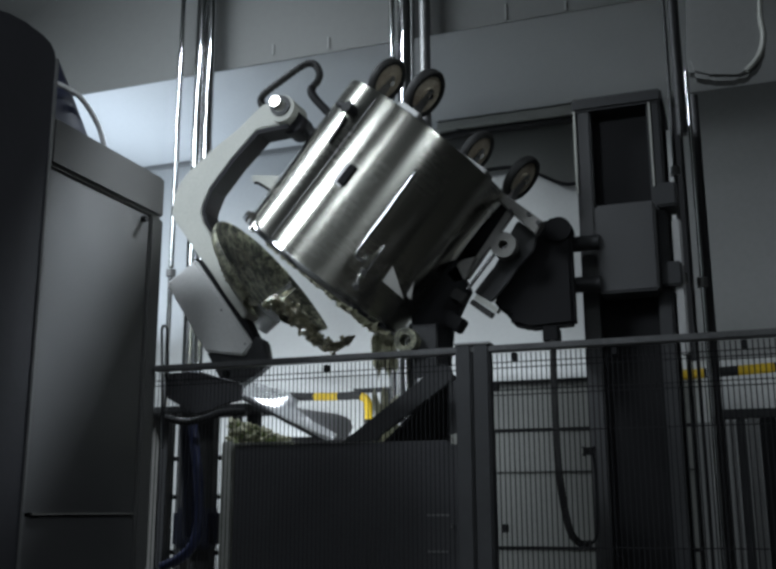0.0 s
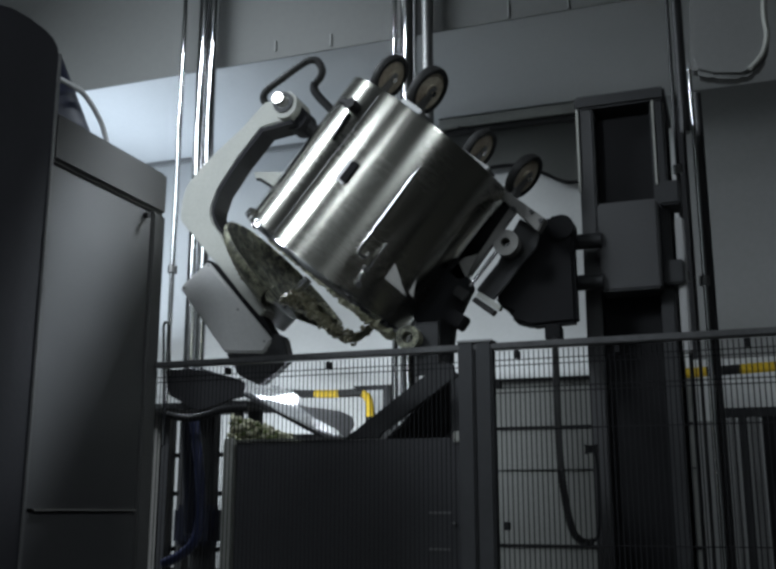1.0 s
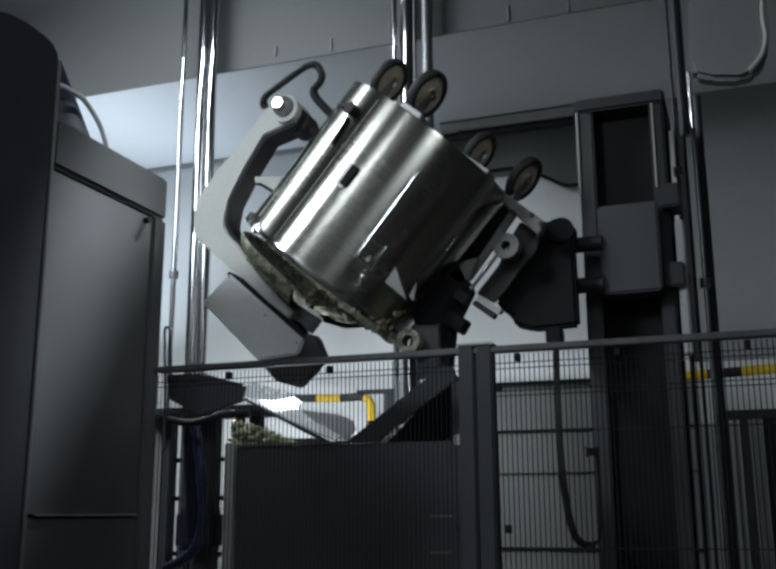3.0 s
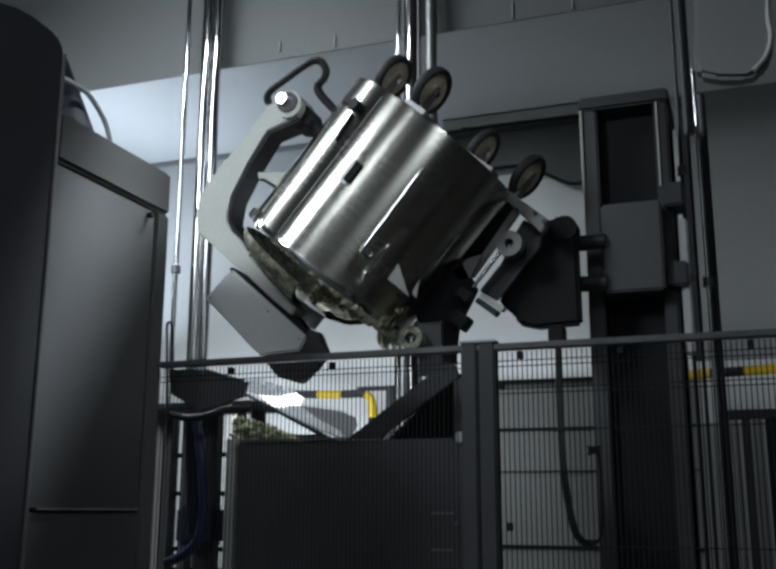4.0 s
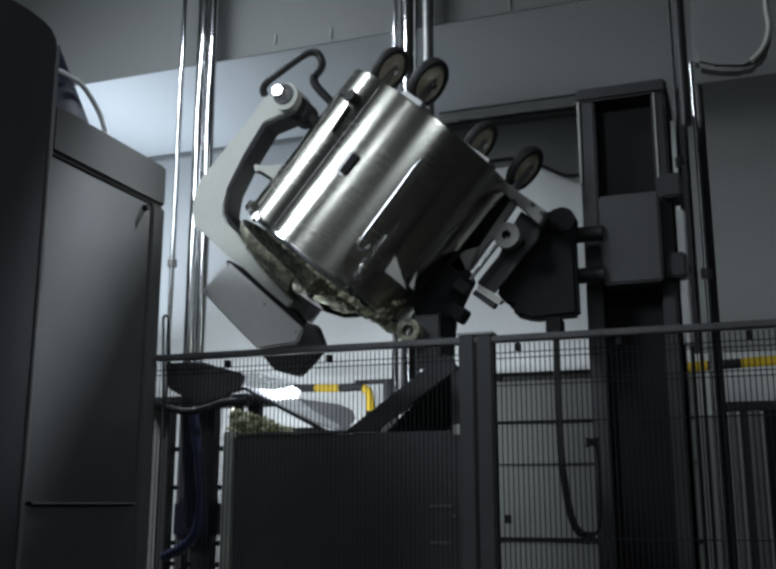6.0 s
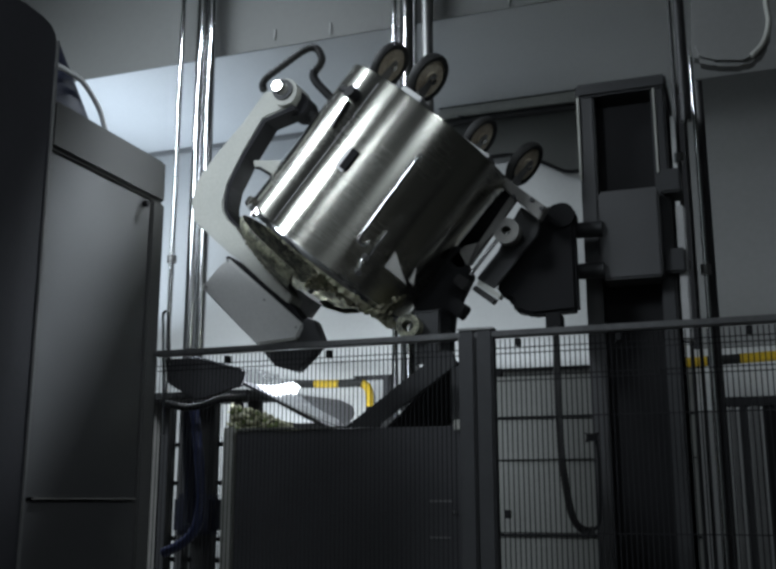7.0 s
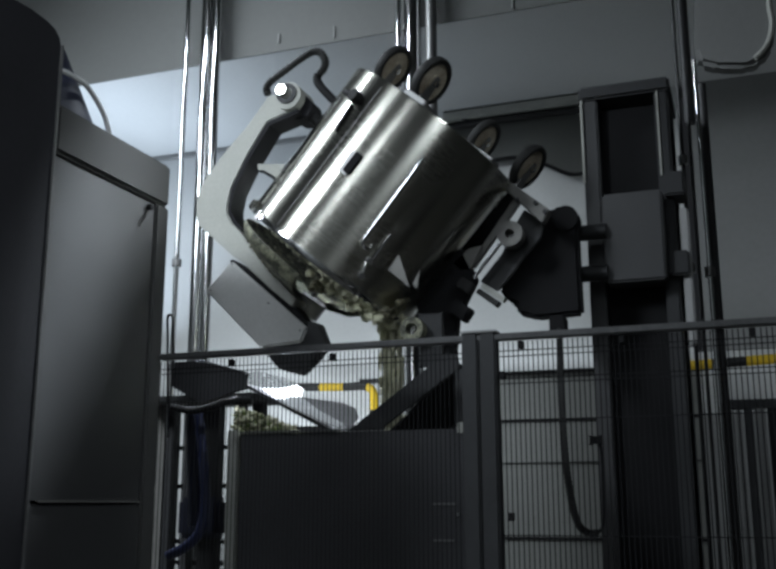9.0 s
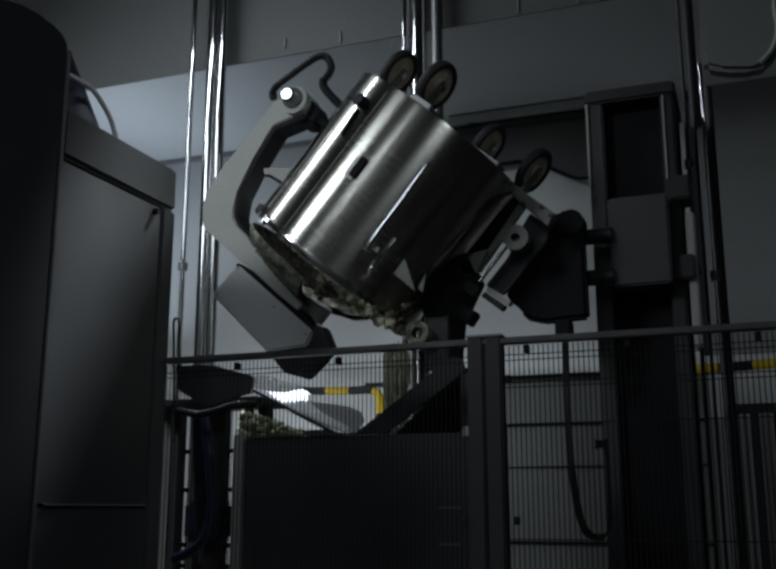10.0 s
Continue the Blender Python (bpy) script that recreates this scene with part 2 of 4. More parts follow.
whole("wall_back_end_base", box((-0.257, Y_BACK, 2.1), (4.5, 6.2, 2.457)), WALL, "white wall strip behind the rack", "wall", kind="structure")
whole("wall_back_end_cladding", box((-0.257, Y_BACK - 0.03, 0), (4.5, 6.2, 2.097)), DARKWALL, "grey cladding behind the rack", "wall", kind="structure")
back = whole("wall_back", box((-8, Y_BACK + 0.002, 2.372), (-0.26, 6.2, H_SOFFIT)), WALL, "white insulated wall panels behind the machine", "wall", kind="structure")
whole("wall_back_base", box((-8, Y_BACK, 0), (-1.903, 6.2, 2.369)), WALL, "white lower wall beside the grey cladding", "wall", kind="structure")
whole("wall_back_cladding", box((-1.9, Y_BACK - 0.03, 0), (-0.26, 6.2, 2.369)), DADO, "grey cladding on the lower back wall", "wall", kind="structure")
whole("ceiling_low", box((-8, Y_BULK + 0.011, H_SOFFIT), (4.5, 6.2, H_SOFFIT + 0.1)), WALL, "low white ceiling over the back of the hall", "ceiling", kind="structure")
bulk = whole("wall_bulkhead", box((-8, Y_BULK, H_SOFFIT), (4.5, Y_BULK + 0.008, H_ROOF)), BULKHEAD, "grey panelled bulkhead above the low ceiling", "wall", kind="structure")
whole("ceiling_high", box((-8, -4, H_ROOF), (4.5, Y_BULK + 0.027, H_ROOF + 0.1)), BULKHEAD, "high panelled ceiling of the hall", "ceiling", kind="structure")
whole("wall_west", box((-8.2, -4, 0), (-8, 6.2, H_ROOF)), WALL, "white side wall of the hall", "wall", kind="structure")
whole("wall_east", box((4.5, -4, 0), (4.7, 6.2, H_ROOF)), HATCH, "grey side wall of the hall", "wall", kind="structure")
whole("wall_front", box((-8.2, -4.2, 0), (4.7, -4, H_ROOF)), WALL, "white wall at the near end of the hall", "wall", kind="structure")

# ---------------------------------------------------------------- pipes and fittings on the back wall
def pipe(name, x, y, z0, z1, r, label, mat=None, clamps=()):
    t = thing(name, (x, y, z0), label, "pipe", "upright pipes", )
    part("pipe_wall", rod((x, y, z0), (x, y, z1), r, 24), mat or CHROME, t, smooth=True)
    for z in clamps:
        part("pipe_clamp", lathe([(r, z - 0.02), (r + 0.012, z - 0.02), (r + 0.012, z + 0.02), (r, z + 0.02)], 24, Matrix.Translation((x, y, 0))), DULL, t, smooth=True)
    return t


pipe("steel_pipe", -2.918, 4.60, 0, H_ROOF, 0.014, "thin polished steel pipe running up past the ceiling", clamps=(2.9,))
pipe("steel_pipe", -2.795, 4.62, 0, H_ROOF, 0.036, "thick polished steel pipe running up past the ceiling")
pipe("steel_pipe", -2.722, 4.60, 0, H_ROOF, 0.027, "polished steel pipe beside a thicker one")
pipe("steel_pipe", -1.608, 4.60, 0, H_ROOF, 0.016, "polished steel pipe behind the tipped bowl")
pipe("steel_pipe", -1.535, 4.62, 0, H_ROOF, 0.048, "thick polished steel pipe behind the tipped bowl")
pipe("steel_pipe", -1.425, 4.60, 0, H_ROOF, 0.03, "dull steel pipe behind the tipped bowl", DULL)
pipe("steel_pipe", -0.19, 4.42, 0, H_ROOF, 0.009, "thin dark steel pipe beside the lifting mast", PLATE, (2.6, 3.1))
pipe("steel_pipe", -0.153, 4.42, 0, 3.4, 0.008, "thin dark steel conduit beside the lifting mast", PLATE)
pipe("steel_pipe", -0.15, 4.50, 3.3, H_ROOF, 0.024, "dark steel conduit dropping from the ceiling", PLATE)
pipe("steel_pipe", -0.108, 4.30, 0, 3.52, 0.010, "thin bright steel pipe beside the lifting mast", clamps=(2.55,))
pipe("steel_pipe", -0.088, 4.42, 0, 3.45, 0.020, "dark grey steel pipe beside the lifting mast", PLATE)

for i, (x, z, h) in enumerate(((-2.373, 4.207) + (0.06,), (-2.027, 4.185) + (0.07,), (-1.006, 4.188) + (0.09,), (-0.690, 4.164) + (0.05,))):
    part("joint_clip", box((x - 0.006, 4.7, z - h / 2), (x + 0.006, 4.712, z + h / 2), 0.002), DARKWALL, bulk)
tray = thing("cable_tray", (-1.3, 5.95, 4.05), "pale steel cable tray under the low ceiling", "cable tray")
part("channel", box((-1.75, 5.88, 4.06), (-0.7, 5.99, 4.12), 0.008), ARM, tray)
part("cable", tube([(-1.75, 5.93, 4.03), (-1.3, 5.92, 4.035), (-0.7, 5.93, 4.03)], 0.022), RUBBER, tray, smooth=True)
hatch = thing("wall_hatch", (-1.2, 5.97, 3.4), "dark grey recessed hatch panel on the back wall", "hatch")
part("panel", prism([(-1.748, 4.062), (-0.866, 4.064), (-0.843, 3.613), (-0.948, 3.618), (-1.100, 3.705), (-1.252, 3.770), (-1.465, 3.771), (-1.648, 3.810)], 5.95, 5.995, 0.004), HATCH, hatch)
part("lip", tube([(-1.543, 5.930, 3.767), (-1.460, 5.930, 3.764), (-1.248, 5.930, 3.762), (-1.096, 5.930, 3.698), (-0.945, 5.930, 3.612), (-0.834, 5.930, 3.606)], 0.011, steps=3), BLACK, hatch)
part("loose_wire", tube([(-1.801, 5.900, 4.205), (-1.773, 5.900, 4.152), (-1.726, 5.900, 4.121), (-1.671, 5.900, 4.103), (-1.617, 5.900, 4.061), (-1.557, 5.900, 4.042)], 0.007, 8, 4), RUBBER, tray, smooth=True)

duct = thing("air_duct", (0.09, 4.1, 3.4), "pale fabric air duct end hanging by the bulkhead", "duct")
part("duct_wall", prism([(-0.051, 4.230), (-0.100, 3.479), (-0.084, 3.417), (-0.010, 3.385), (0.107, 3.366), (0.167, 3.390), (0.215, 3.461), (0.231, 3.559), (0.217, 3.653), (0.263, 4.158)], 4.1, 4.2, 0.02), DARKWALL, duct, smooth=True)
part("hanger", rod((0.12, 4.15, 4.2), (0.12, 4.15, 6.2), 0.012, 10), DULL, duct, smooth=True)
# highlight on the duct's right edge, modelled as a pale tube
part("duct_highlight", tube([(0.238, 4.090, 3.921), (0.213, 4.090, 3.648), (0.217, 4.090, 3.534), (0.191, 4.090, 3.449), (0.138, 4.090, 3.391)], 0.012, 8), ARM, duct, smooth=True)

# hazard-striped guard rails at the back wall
def striped_bar(pts, r, stripe, label):
    t = thing("guard_rail", pts[0], label, "guard rail", "striped guard rails")
    line = curve_points(pts, 10)
    acc, run, k = 0.0, [line[0]], 0
    for a, b in zip(line, line[1:]):
        run.append(b)
        acc += (b - a).length
        if acc >= stripe or b is line[-1]:
            part("yellow_stripe" if k % 2 else "black_stripe", tube(run, r, 12, 2), YELLOW if k % 2 else BLACKPAINT, t, smooth=True)
            run, acc, k = [b], 0.0, k + 1
    return t


striped_bar([(-2.738, 5.800, 2.335), (-2.667, 5.800, 2.329), (-2.563, 5.800, 2.325), (-2.460, 5.800, 2.321), (-2.357, 5.800, 2.320), (-2.273, 5.800, 2.320), (-2.216, 5.800, 2.293), (-2.199, 5.800, 2.230), (-2.198, 5.800, 2.144), (-2.196, 5.800, 1.689)], 0.026, 0.16, "black and yellow striped tubular guard rail with a bent end")
striped_bar([(-0.518, 5.800, 2.340), (-0.272, 5.800, 2.354), (-0.085, 5.800, 2.360), (0.046, 5.800, 2.365), (0.196, 5.800, 2.371), (0.768, 5.800, 2.392)], 0.028, 0.17, "black and yellow striped tubular guard rail along the back wall")

post = thing("rail_post", (-2.058, 5.800, 1.252), "dark steel post beside the striped rail", "post")
part("upright", box((-2.113, 5.80, 0.0), (-2.068, 5.850, 2.361), 0.003), DARKMETAL, post)
part("arm", box((-2.313, 5.860, 2.341), (-2.068, 5.830, 2.368), 0.003), DARKMETAL, post)

for k, (z, h) in enumerate(((2.377, 0.014), (2.085, 0.016), (1.832, 0.006), (1.392, 0.016))):
    whole("trim_%d" % (k + 1), box((-1.450, 5.92 if k == 0 else 5.955, z - h / 2), (-0.262, 5.985, z + h / 2), 0.002), BLACK, "thin dark horizontal strip along the back wall", "trim", kind="structure")

whole("trim_5", box((-4.6, 5.97, 4.098), (-1.95, 5.998, 4.128), 0.003), DARKWALL, "dark strip where the wall meets the low ceiling", "trim", kind="structure")

# dark rack of uprights far behind the fence
for x in (0.6, 1.6):
    part("wall_bracket", box((x - 0.02, 5.78, 2.32), (x + 0.02, 5.985, 2.37), 0.003), DARKMETAL, bpy.data.objects["guard_rail.001"])
rack = thing("rack", (0.1, 5.3, 0), "dark steel rack of upright bars by the back wall", "rack")
part("top_beam", box((-0.11, 5.0, 2.03), (1.4, 5.06, 2.075), 0.004), DARKMETAL, rack)
for i, (x, w, mat) in enumerate(((-0.09, 0.03, DARKMETAL), (-0.045, 0.022, DULL), (-0.0, 0.04, DARKMETAL), (0.05, 0.05, DULL), (0.12, 0.07, BLACK), (0.2, 0.05, DULL), (0.3, 0.08, BLACK), (0.42, 0.05, DULL))):
    part("upright", box((x - w / 2, 5.0, 0), (x + w / 2, 5.04, 2.03), 0.004), mat, rack)

# ---------------------------------------------------------------- tall steel cabinet and dark housing
CX = -1.902
cab = thing("steel_cabinet", (CX - 0.4, 2.6, 0), "tall brushed stainless steel machine cabinet with an inset door", "cabinet")
part("body", box((CX - 0.8, 2.31, 0), (CX - 0.03, 2.935, 2.74), 0.006), DARKMETAL, cab)
part("top_rail", box((CX - 0.8, 2.31, 2.632), (CX, 2.942, 2.79), 0.012), FRAMESTEEL, cab, "brushed steel top band")
part("stile", box((CX - 0.03, 2.862, 0), (CX, 2.94, 2.630), 0.008), FRAMESTEEL, cab)
part("lower_panel", box((CX - 0.03, 2.31, 0), (CX - 0.004, 2.858, 1.592), 0.006), CABSTEEL, cab)
door = part("door", box((CX - 0.03, 2.31, 1.6), (CX - 0.006, 2.856, 2.622), 0.003), CABSTEEL, cab, "brushed steel inset door with a soft sheen")
part("door_knob", rod((CX - 0.01, 2.815, 2.6), (CX + 0.012, 2.815, 2.6), 0.011), BLACK, door, smooth=True)
part("door_lip", box((CX - 0.006, 2.345, 1.596), (CX + 0.003, 2.85, 1.602), 0.001), FORKSTEEL, door)

hous = thing("dark_housing", (-2.3, 2.0, 0), "tall dark machine housing with a rounded top", "machine housing")
prof = bmesh.new()
outline = [(2.305, 0), (2.303, 2.968), (2.294, 2.996), (2.262, 3.006), (2.224, 3.015), (2.165, 3.028), (2.09, 3.021), (2.0, 2.99), (1.6, 2.84), (1.6, 0)]
lo = [prof.verts.new((-2.65, y, z)) for y, z in outline]
hi = [prof.verts.new((-1.897, y, z)) for y, z in outline]
prof.faces.new(lo)
prof.faces.new(hi[::-1])
for i in range(len(outline)):
    j = (i + 1) % len(outline)
    prof.faces.new((lo[i], hi[i], hi[j], lo[j]))
bmesh.ops.bevel(prof, geom=[e for e in prof.edges if abs(e.verts[0].co.x - e.verts[1].co.x) < 0.01], offset=0.012, segments=2, affect="EDGES")
part("shell", prof, HOUSING, hous, smooth=True)
# paler strip draws the highlight along the housing's edge
part("edge_strip", box((-1.899, 2.292, 0.1), (-1.893, 2.306, 2.97), 0.002), DULL, hous)
part("side_panel", box((-1.899, 1.7, 0.2), (-1.891, 2.2, 2.8), 0.003), HOUSING, hous)

cap = thing("blue_drum", (-2.1, 2.5, 2.791), "navy plastic drum standing on the steel cabinet", "drum")
part("drum_wall", lathe([(0.0, 2.791), (0.148, 2.791), (0.144, 2.83), (0.040, 3.079), (0.0, 3.089)], 28, Matrix.Translation((-2.100, 2.5, 0))), NAVY, cap, smooth=True)
loop = thing("plastic_tube", (-2.020, 2.450, 2.963), "grey plastic tube arching over the steel cabinet", "tube")
part("tube_wall", tube([(-1.970, 2.350, 2.931), (-1.970, 2.398, 2.940), (-1.970, 2.447, 2.943), (-1.970, 2.512, 2.941), (-1.970, 2.569, 2.916), (-1.970, 2.620, 2.878), (-1.970, 2.650, 2.834), (-1.970, 2.661, 2.809)], 0.009), CLEAR, loop, smooth=True)

# ---------------------------------------------------------------- kettle
AX = radians(49.6)
KM = Matrix(((math.sin(AX), 0, math.cos(AX), -1.548), (0, 1, 0, 3.578), (-math.cos(AX), 0, math.sin(AX), 2.528), (0, 0, 0, 1)))
R, L = 0.39, 0.70


def on_bowl(deg, z, r=R):
    a = radians(deg)
    return Vector((r * math.sin(a), -r * math.cos(a), z))


bowl = thing("mixing_bowl", KM.translation, "polished stainless steel wheeled mixing bowl, tipped with its mouth down", "mixing bowl", turn=KM.to_3x3().to_4x4())
part("bowl_wall", lathe([(R - 0.012, 0.002), (R, 0.0), (R, 0.05), (R, L - 0.006), (R - 0.004, L), (0.0, L), (0.0, L - 0.02), (R - 0.03, L - 0.03), (R - 0.012, L - 0.05), (R - 0.012, 0.002)], 128, KM), BOWLSTEEL, bowl, smooth=True)
part("rim_band", lathe([(R, 0.0), (R + 0.012, 0.0), (R + 0.014, 0.012), (R + 0.012, 0.022), (R, 0.022)], 96, KM), CHROME, bowl, "bright rolled rim", smooth=True)
for deg in (-13.5, -33.0):
    part("seam", tube([on_bowl(deg, 0.03, R - 0.001), on_bowl(deg, 0.35, R - 0.001), on_bowl(deg, L - 0.03, R - 0.001)], 0.0022, 6, 2, m=KM), DULL, bowl, smooth=True)


def plate_on(deg, z0, z1, half, thick, mat, name, parent, lift=0.0):
    m = KM @ Matrix.Rotation(radians(deg), 4, "Z")
    return part(name, box((-half, -R - thick - lift, z0), (half, -R + 0.004, z1), 0.003, m), mat, parent, smooth=True)


pad = plate_on(2.2, 0.337, 0.424, 0.017, 0.012, BLACK, "bracket", bowl)
plate_on(0.2, 0.330, 0.418, 0.022, 0.005, DULL, "bracket_plate", bowl)
handle = part("handle_bar", tube([on_bowl(37.5, 0.189, R), on_bowl(37, 0.172, R + 0.022), on_bowl(33.5, 0.166, R + 0.030), on_bowl(31.8, 0.19, R + 0.030), on_bowl(31.3, 0.36, R + 0.030), on_bowl(30.8, 0.52, R + 0.030), on_bowl(30.7, 0.545, R + 0.02), on_bowl(30.7, 0.545, R)], 0.0075, 10, 6, m=KM), CHROME, bowl, "long bright handle bar", smooth=True)
latch = part("latch", tube([on_bowl(42.5, 0.065, R + 0.004), on_bowl(42, 0.082, R + 0.02), on_bowl(40.6, 0.115, R + 0.012), on_bowl(41.6, 0.145, R + 0.022), on_bowl(41.6, 0.2, R + 0.018), on_bowl(41.8, 0.257, R + 0.012)], 0.006, 8, 6, m=KM), CHROME, bowl, "short bent latch lever", smooth=True)
part("latch_pin", rod(on_bowl(42.3, 0.075, R), on_bowl(42.3, 0.075, R + 0.03), 0.012, 12, m=KM), DULL, latch, smooth=True)
part("latch_pin", rod(on_bowl(40.8, 0.135, R), on_bowl(40.8, 0.135, R + 0.03), 0.011, 12, m=KM), DULL, latch, smooth=True)
tap = part("knob", rod(on_bowl(-23, 0.586, R - 0.01), on_bowl(-23, 0.586, R + 0.035), 0.024, 20, m=KM), BLACK, bowl, "black plastic knob", smooth=True)
part("knob_stem", rod(on_bowl(-36, 0.582, R + 0.012), on_bowl(-24, 0.586, R + 0.022), 0.014, 14, m=KM), BLACK, tap, smooth=True)
part("strap", tube([on_bowl(-24, 0.555, R + 0.004), on_bowl(-22.5, 0.50, R + 0.004), on_bowl(-21.5, 0.44, R + 0.002)], 0.006, 8, 4, m=KM), BLACK, bowl, smooth=True)
part("rim_bar", tube([on_bowl(34.6, 0.027, R + 0.004), on_bowl(39.7, 0.027, R + 0.005), on_bowl(44.9, 0.027, R + 0.004)], 0.0045, 8, 4, m=KM), CHROME, bowl, "short bright bar near the rim", smooth=True)
for deg, z in ((-58, 0.02), (-44, 0.03), (-30, 0.012)):
    part("rim_clip", box((-0.012, -R - 0.018, z - 0.022), (0.012, -R + 0.002, z + 0.018), 0.004, KM @ Matrix.Rotation(radians(deg), 4, "Z")), STEEL, bowl, smooth=True)
ear = part("hinge_ear", prism([(-1.808, 2.949), (-1.667, 2.931), (-1.651, 2.916), (-1.708, 2.849), (-1.773, 2.909), (-1.804, 2.921)], 3.42, 3.46, 0.003), ARM, bowl)
part("ear_stay", tube([(-1.791, 3.420, 2.913), (-1.765, 3.410, 2.903), (-1.703, 3.410, 2.844), (-1.798, 3.410, 2.778)], 0.006, 8, 4), BLACK, ear, smooth=True)
part("gusset", prism([(-1.161, 2.486), (-1.203, 2.431), (-1.120, 2.358)], 3.32, 3.326), FORKSTEEL, bowl)
part("gusset", prism([(-1.080, 2.420), (-1.109, 2.370), (-1.092, 2.351)], 3.32, 3.326), FORKSTEEL, bowl)
part("foot_frame", box((-0.3, -0.05, L), (0.3, 0.05, L + 0.03), 0.004, KM), DULL, bowl)
part("foot_frame", box((-0.05, -0.3, L + 0.001), (0.05, 0.3, L + 0.031), 0.004, KM), DULL, bowl)
for cx, cy in ((-0.352, 0.046), (-0.02, -0.232), (0.051, 0.331), (0.337, 0.203)):
    m = KM @ Matrix.Translation((cx, cy, L)) @ Matrix.Rotation(radians(-7), 4, "Z")
    fork = part("castor", box((-0.028, -0.03, 0.0), (0.028, 0.03, 0.05), 0.004, m), DULL, bowl, smooth=True)
    for sx in (-0.022, 0.018):
        part("fork_plate", prism([(-0.03, 0.02), (0.03, 0.02), (0.012, 0.14), (-0.012, 0.14)], sx, sx + 0.004, 0.0, m @ Matrix.Rotation(radians(90), 4, "Z")), DULL, fork)
    mw = m @ Matrix.Translation((0, 0, 0.112)) @ Matrix.Rotation(radians(90), 4, "Y")
    part("tyre", lathe([(0.076, -0.015), (0.094, -0.017), (0.099, -0.009), (0.099, 0.009), (0.094, 0.017), (0.076, 0.015), (0.076, -0.015)], 40, mw), RUBBER, fork, "worn dark castor tyre", smooth=True)
    part("wheel_disc", lathe([(0.0, -0.014), (0.03, -0.02), (0.03, -0.012), (0.0765, -0.010), (0.0765, 0.010), (0.03, 0.012), (0.03, 0.02), (0.0, 0.014)], 32, mw), WHEEL, fork, "pale dusty castor disc", smooth=True)
    part("axle", rod((0, 0, -0.035), (0, 0, 0.035), 0.012, 12, m=mw), CHROME, fork, smooth=True)

# ---------------------------------------------------------------- lid on its hinged arm
PV = Vector((-1.678, 3.45, 3.229))
lid = thing("bowl_lid", PV, "domed steel lid on a bent arm, smeared with vegetable mix", "lid")
arm = part("arm", prism([(-1.756, 3.231), (-1.849, 3.113), (-1.959, 3.003), (-2.030, 2.919), (-2.066, 2.858), (-2.075, 2.801), (-2.070, 2.722), (-2.056, 2.704), (-1.983, 2.641), (-1.894, 2.561), (-1.848, 2.529), (-1.723, 2.415), (-1.629, 2.338), (-1.609, 2.360), (-1.692, 2.448), (-1.801, 2.568), (-1.860, 2.657), (-1.904, 2.700), (-1.927, 2.744), (-1.928, 2.776), (-1.911, 2.854), (-1.844, 2.983), (-1.756, 3.118), (-1.622, 3.156), (-1.628, 3.230)], 3.40, 3.50, 0.005), ARM, lid, "pale blasted steel arm with a bend", smooth=False)
part("hinge_boss", rod((-1.660, 3.385, 3.211), (-1.660, 3.52, 3.211), 0.058, 32), ARM, lid, smooth=True)
part("hinge_recess", lathe([(0.026, -0.002), (0.044, -0.002), (0.044, 0.004), (0.026, 0.004), (0.026, -0.002)], 28, Matrix.Translation((-1.664, 3.383, 3.220)) @ Matrix.Rotation(radians(90), 4, "X")), DARKMETAL, lid, smooth=True)
part("hinge_pin", rod((PV.x, 3.355, PV.z), (PV.x, 3.40, PV.z), 0.022, 24), STEEL, lid, "bright hinge pin end", smooth=True)
part("pin_slot", box((PV.x - 0.003, 3.352, PV.z - 0.017), (PV.x + 0.003, 3.354, PV.z + 0.017)), DARKMETAL, lid)
part("hinge_collar", rod((-1.627, 3.430, 3.173), (-1.627, 3.540, 3.173), 0.052, 28), HOUSING, lid, smooth=True)
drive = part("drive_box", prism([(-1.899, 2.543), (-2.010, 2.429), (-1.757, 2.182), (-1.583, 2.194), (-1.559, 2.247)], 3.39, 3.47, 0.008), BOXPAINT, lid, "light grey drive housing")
part("box_gasket", prism([(-1.917, 2.547), (-1.903, 2.554), (-1.830, 2.509), (-1.608, 2.326), (-1.561, 2.269), (-1.572, 2.239)], 3.41, 3.48, 0.003), BLACK, drive)
for px in ((-1.891, 3.390, 2.526), (-1.985, 3.390, 2.427), (-1.588, 3.390, 2.240), (-1.725, 3.390, 2.356)):
    part("screw", rod(px, (px[0], px[1] - 0.002, px[2]), 0.005, 8), DULL, drive)
part("end_cap", prism([(-1.568, 2.253), (-1.556, 2.279), (-1.515, 2.265), (-1.480, 2.183), (-1.522, 2.132), (-1.590, 2.070), (-1.681, 2.097), (-1.758, 2.183), (-1.587, 2.194)], 3.40, 3.46, 0.006), DARKMETAL, drive, "dark end cap")
LIDM = Matrix.Translation((0.036, 0, -0.010)) @ Matrix.Translation((-1.721, 3.45, 3.268)) @ Matrix.Rotation(radians(2.4), 4, "Y") @ Matrix.Translation((1.721, -3.45, -3.268)) @ KM @ Matrix.Translation((-0.01, 0, -0.005))
DISH = LIDM @ Matrix.Rotation(radians(90), 4, "Z")
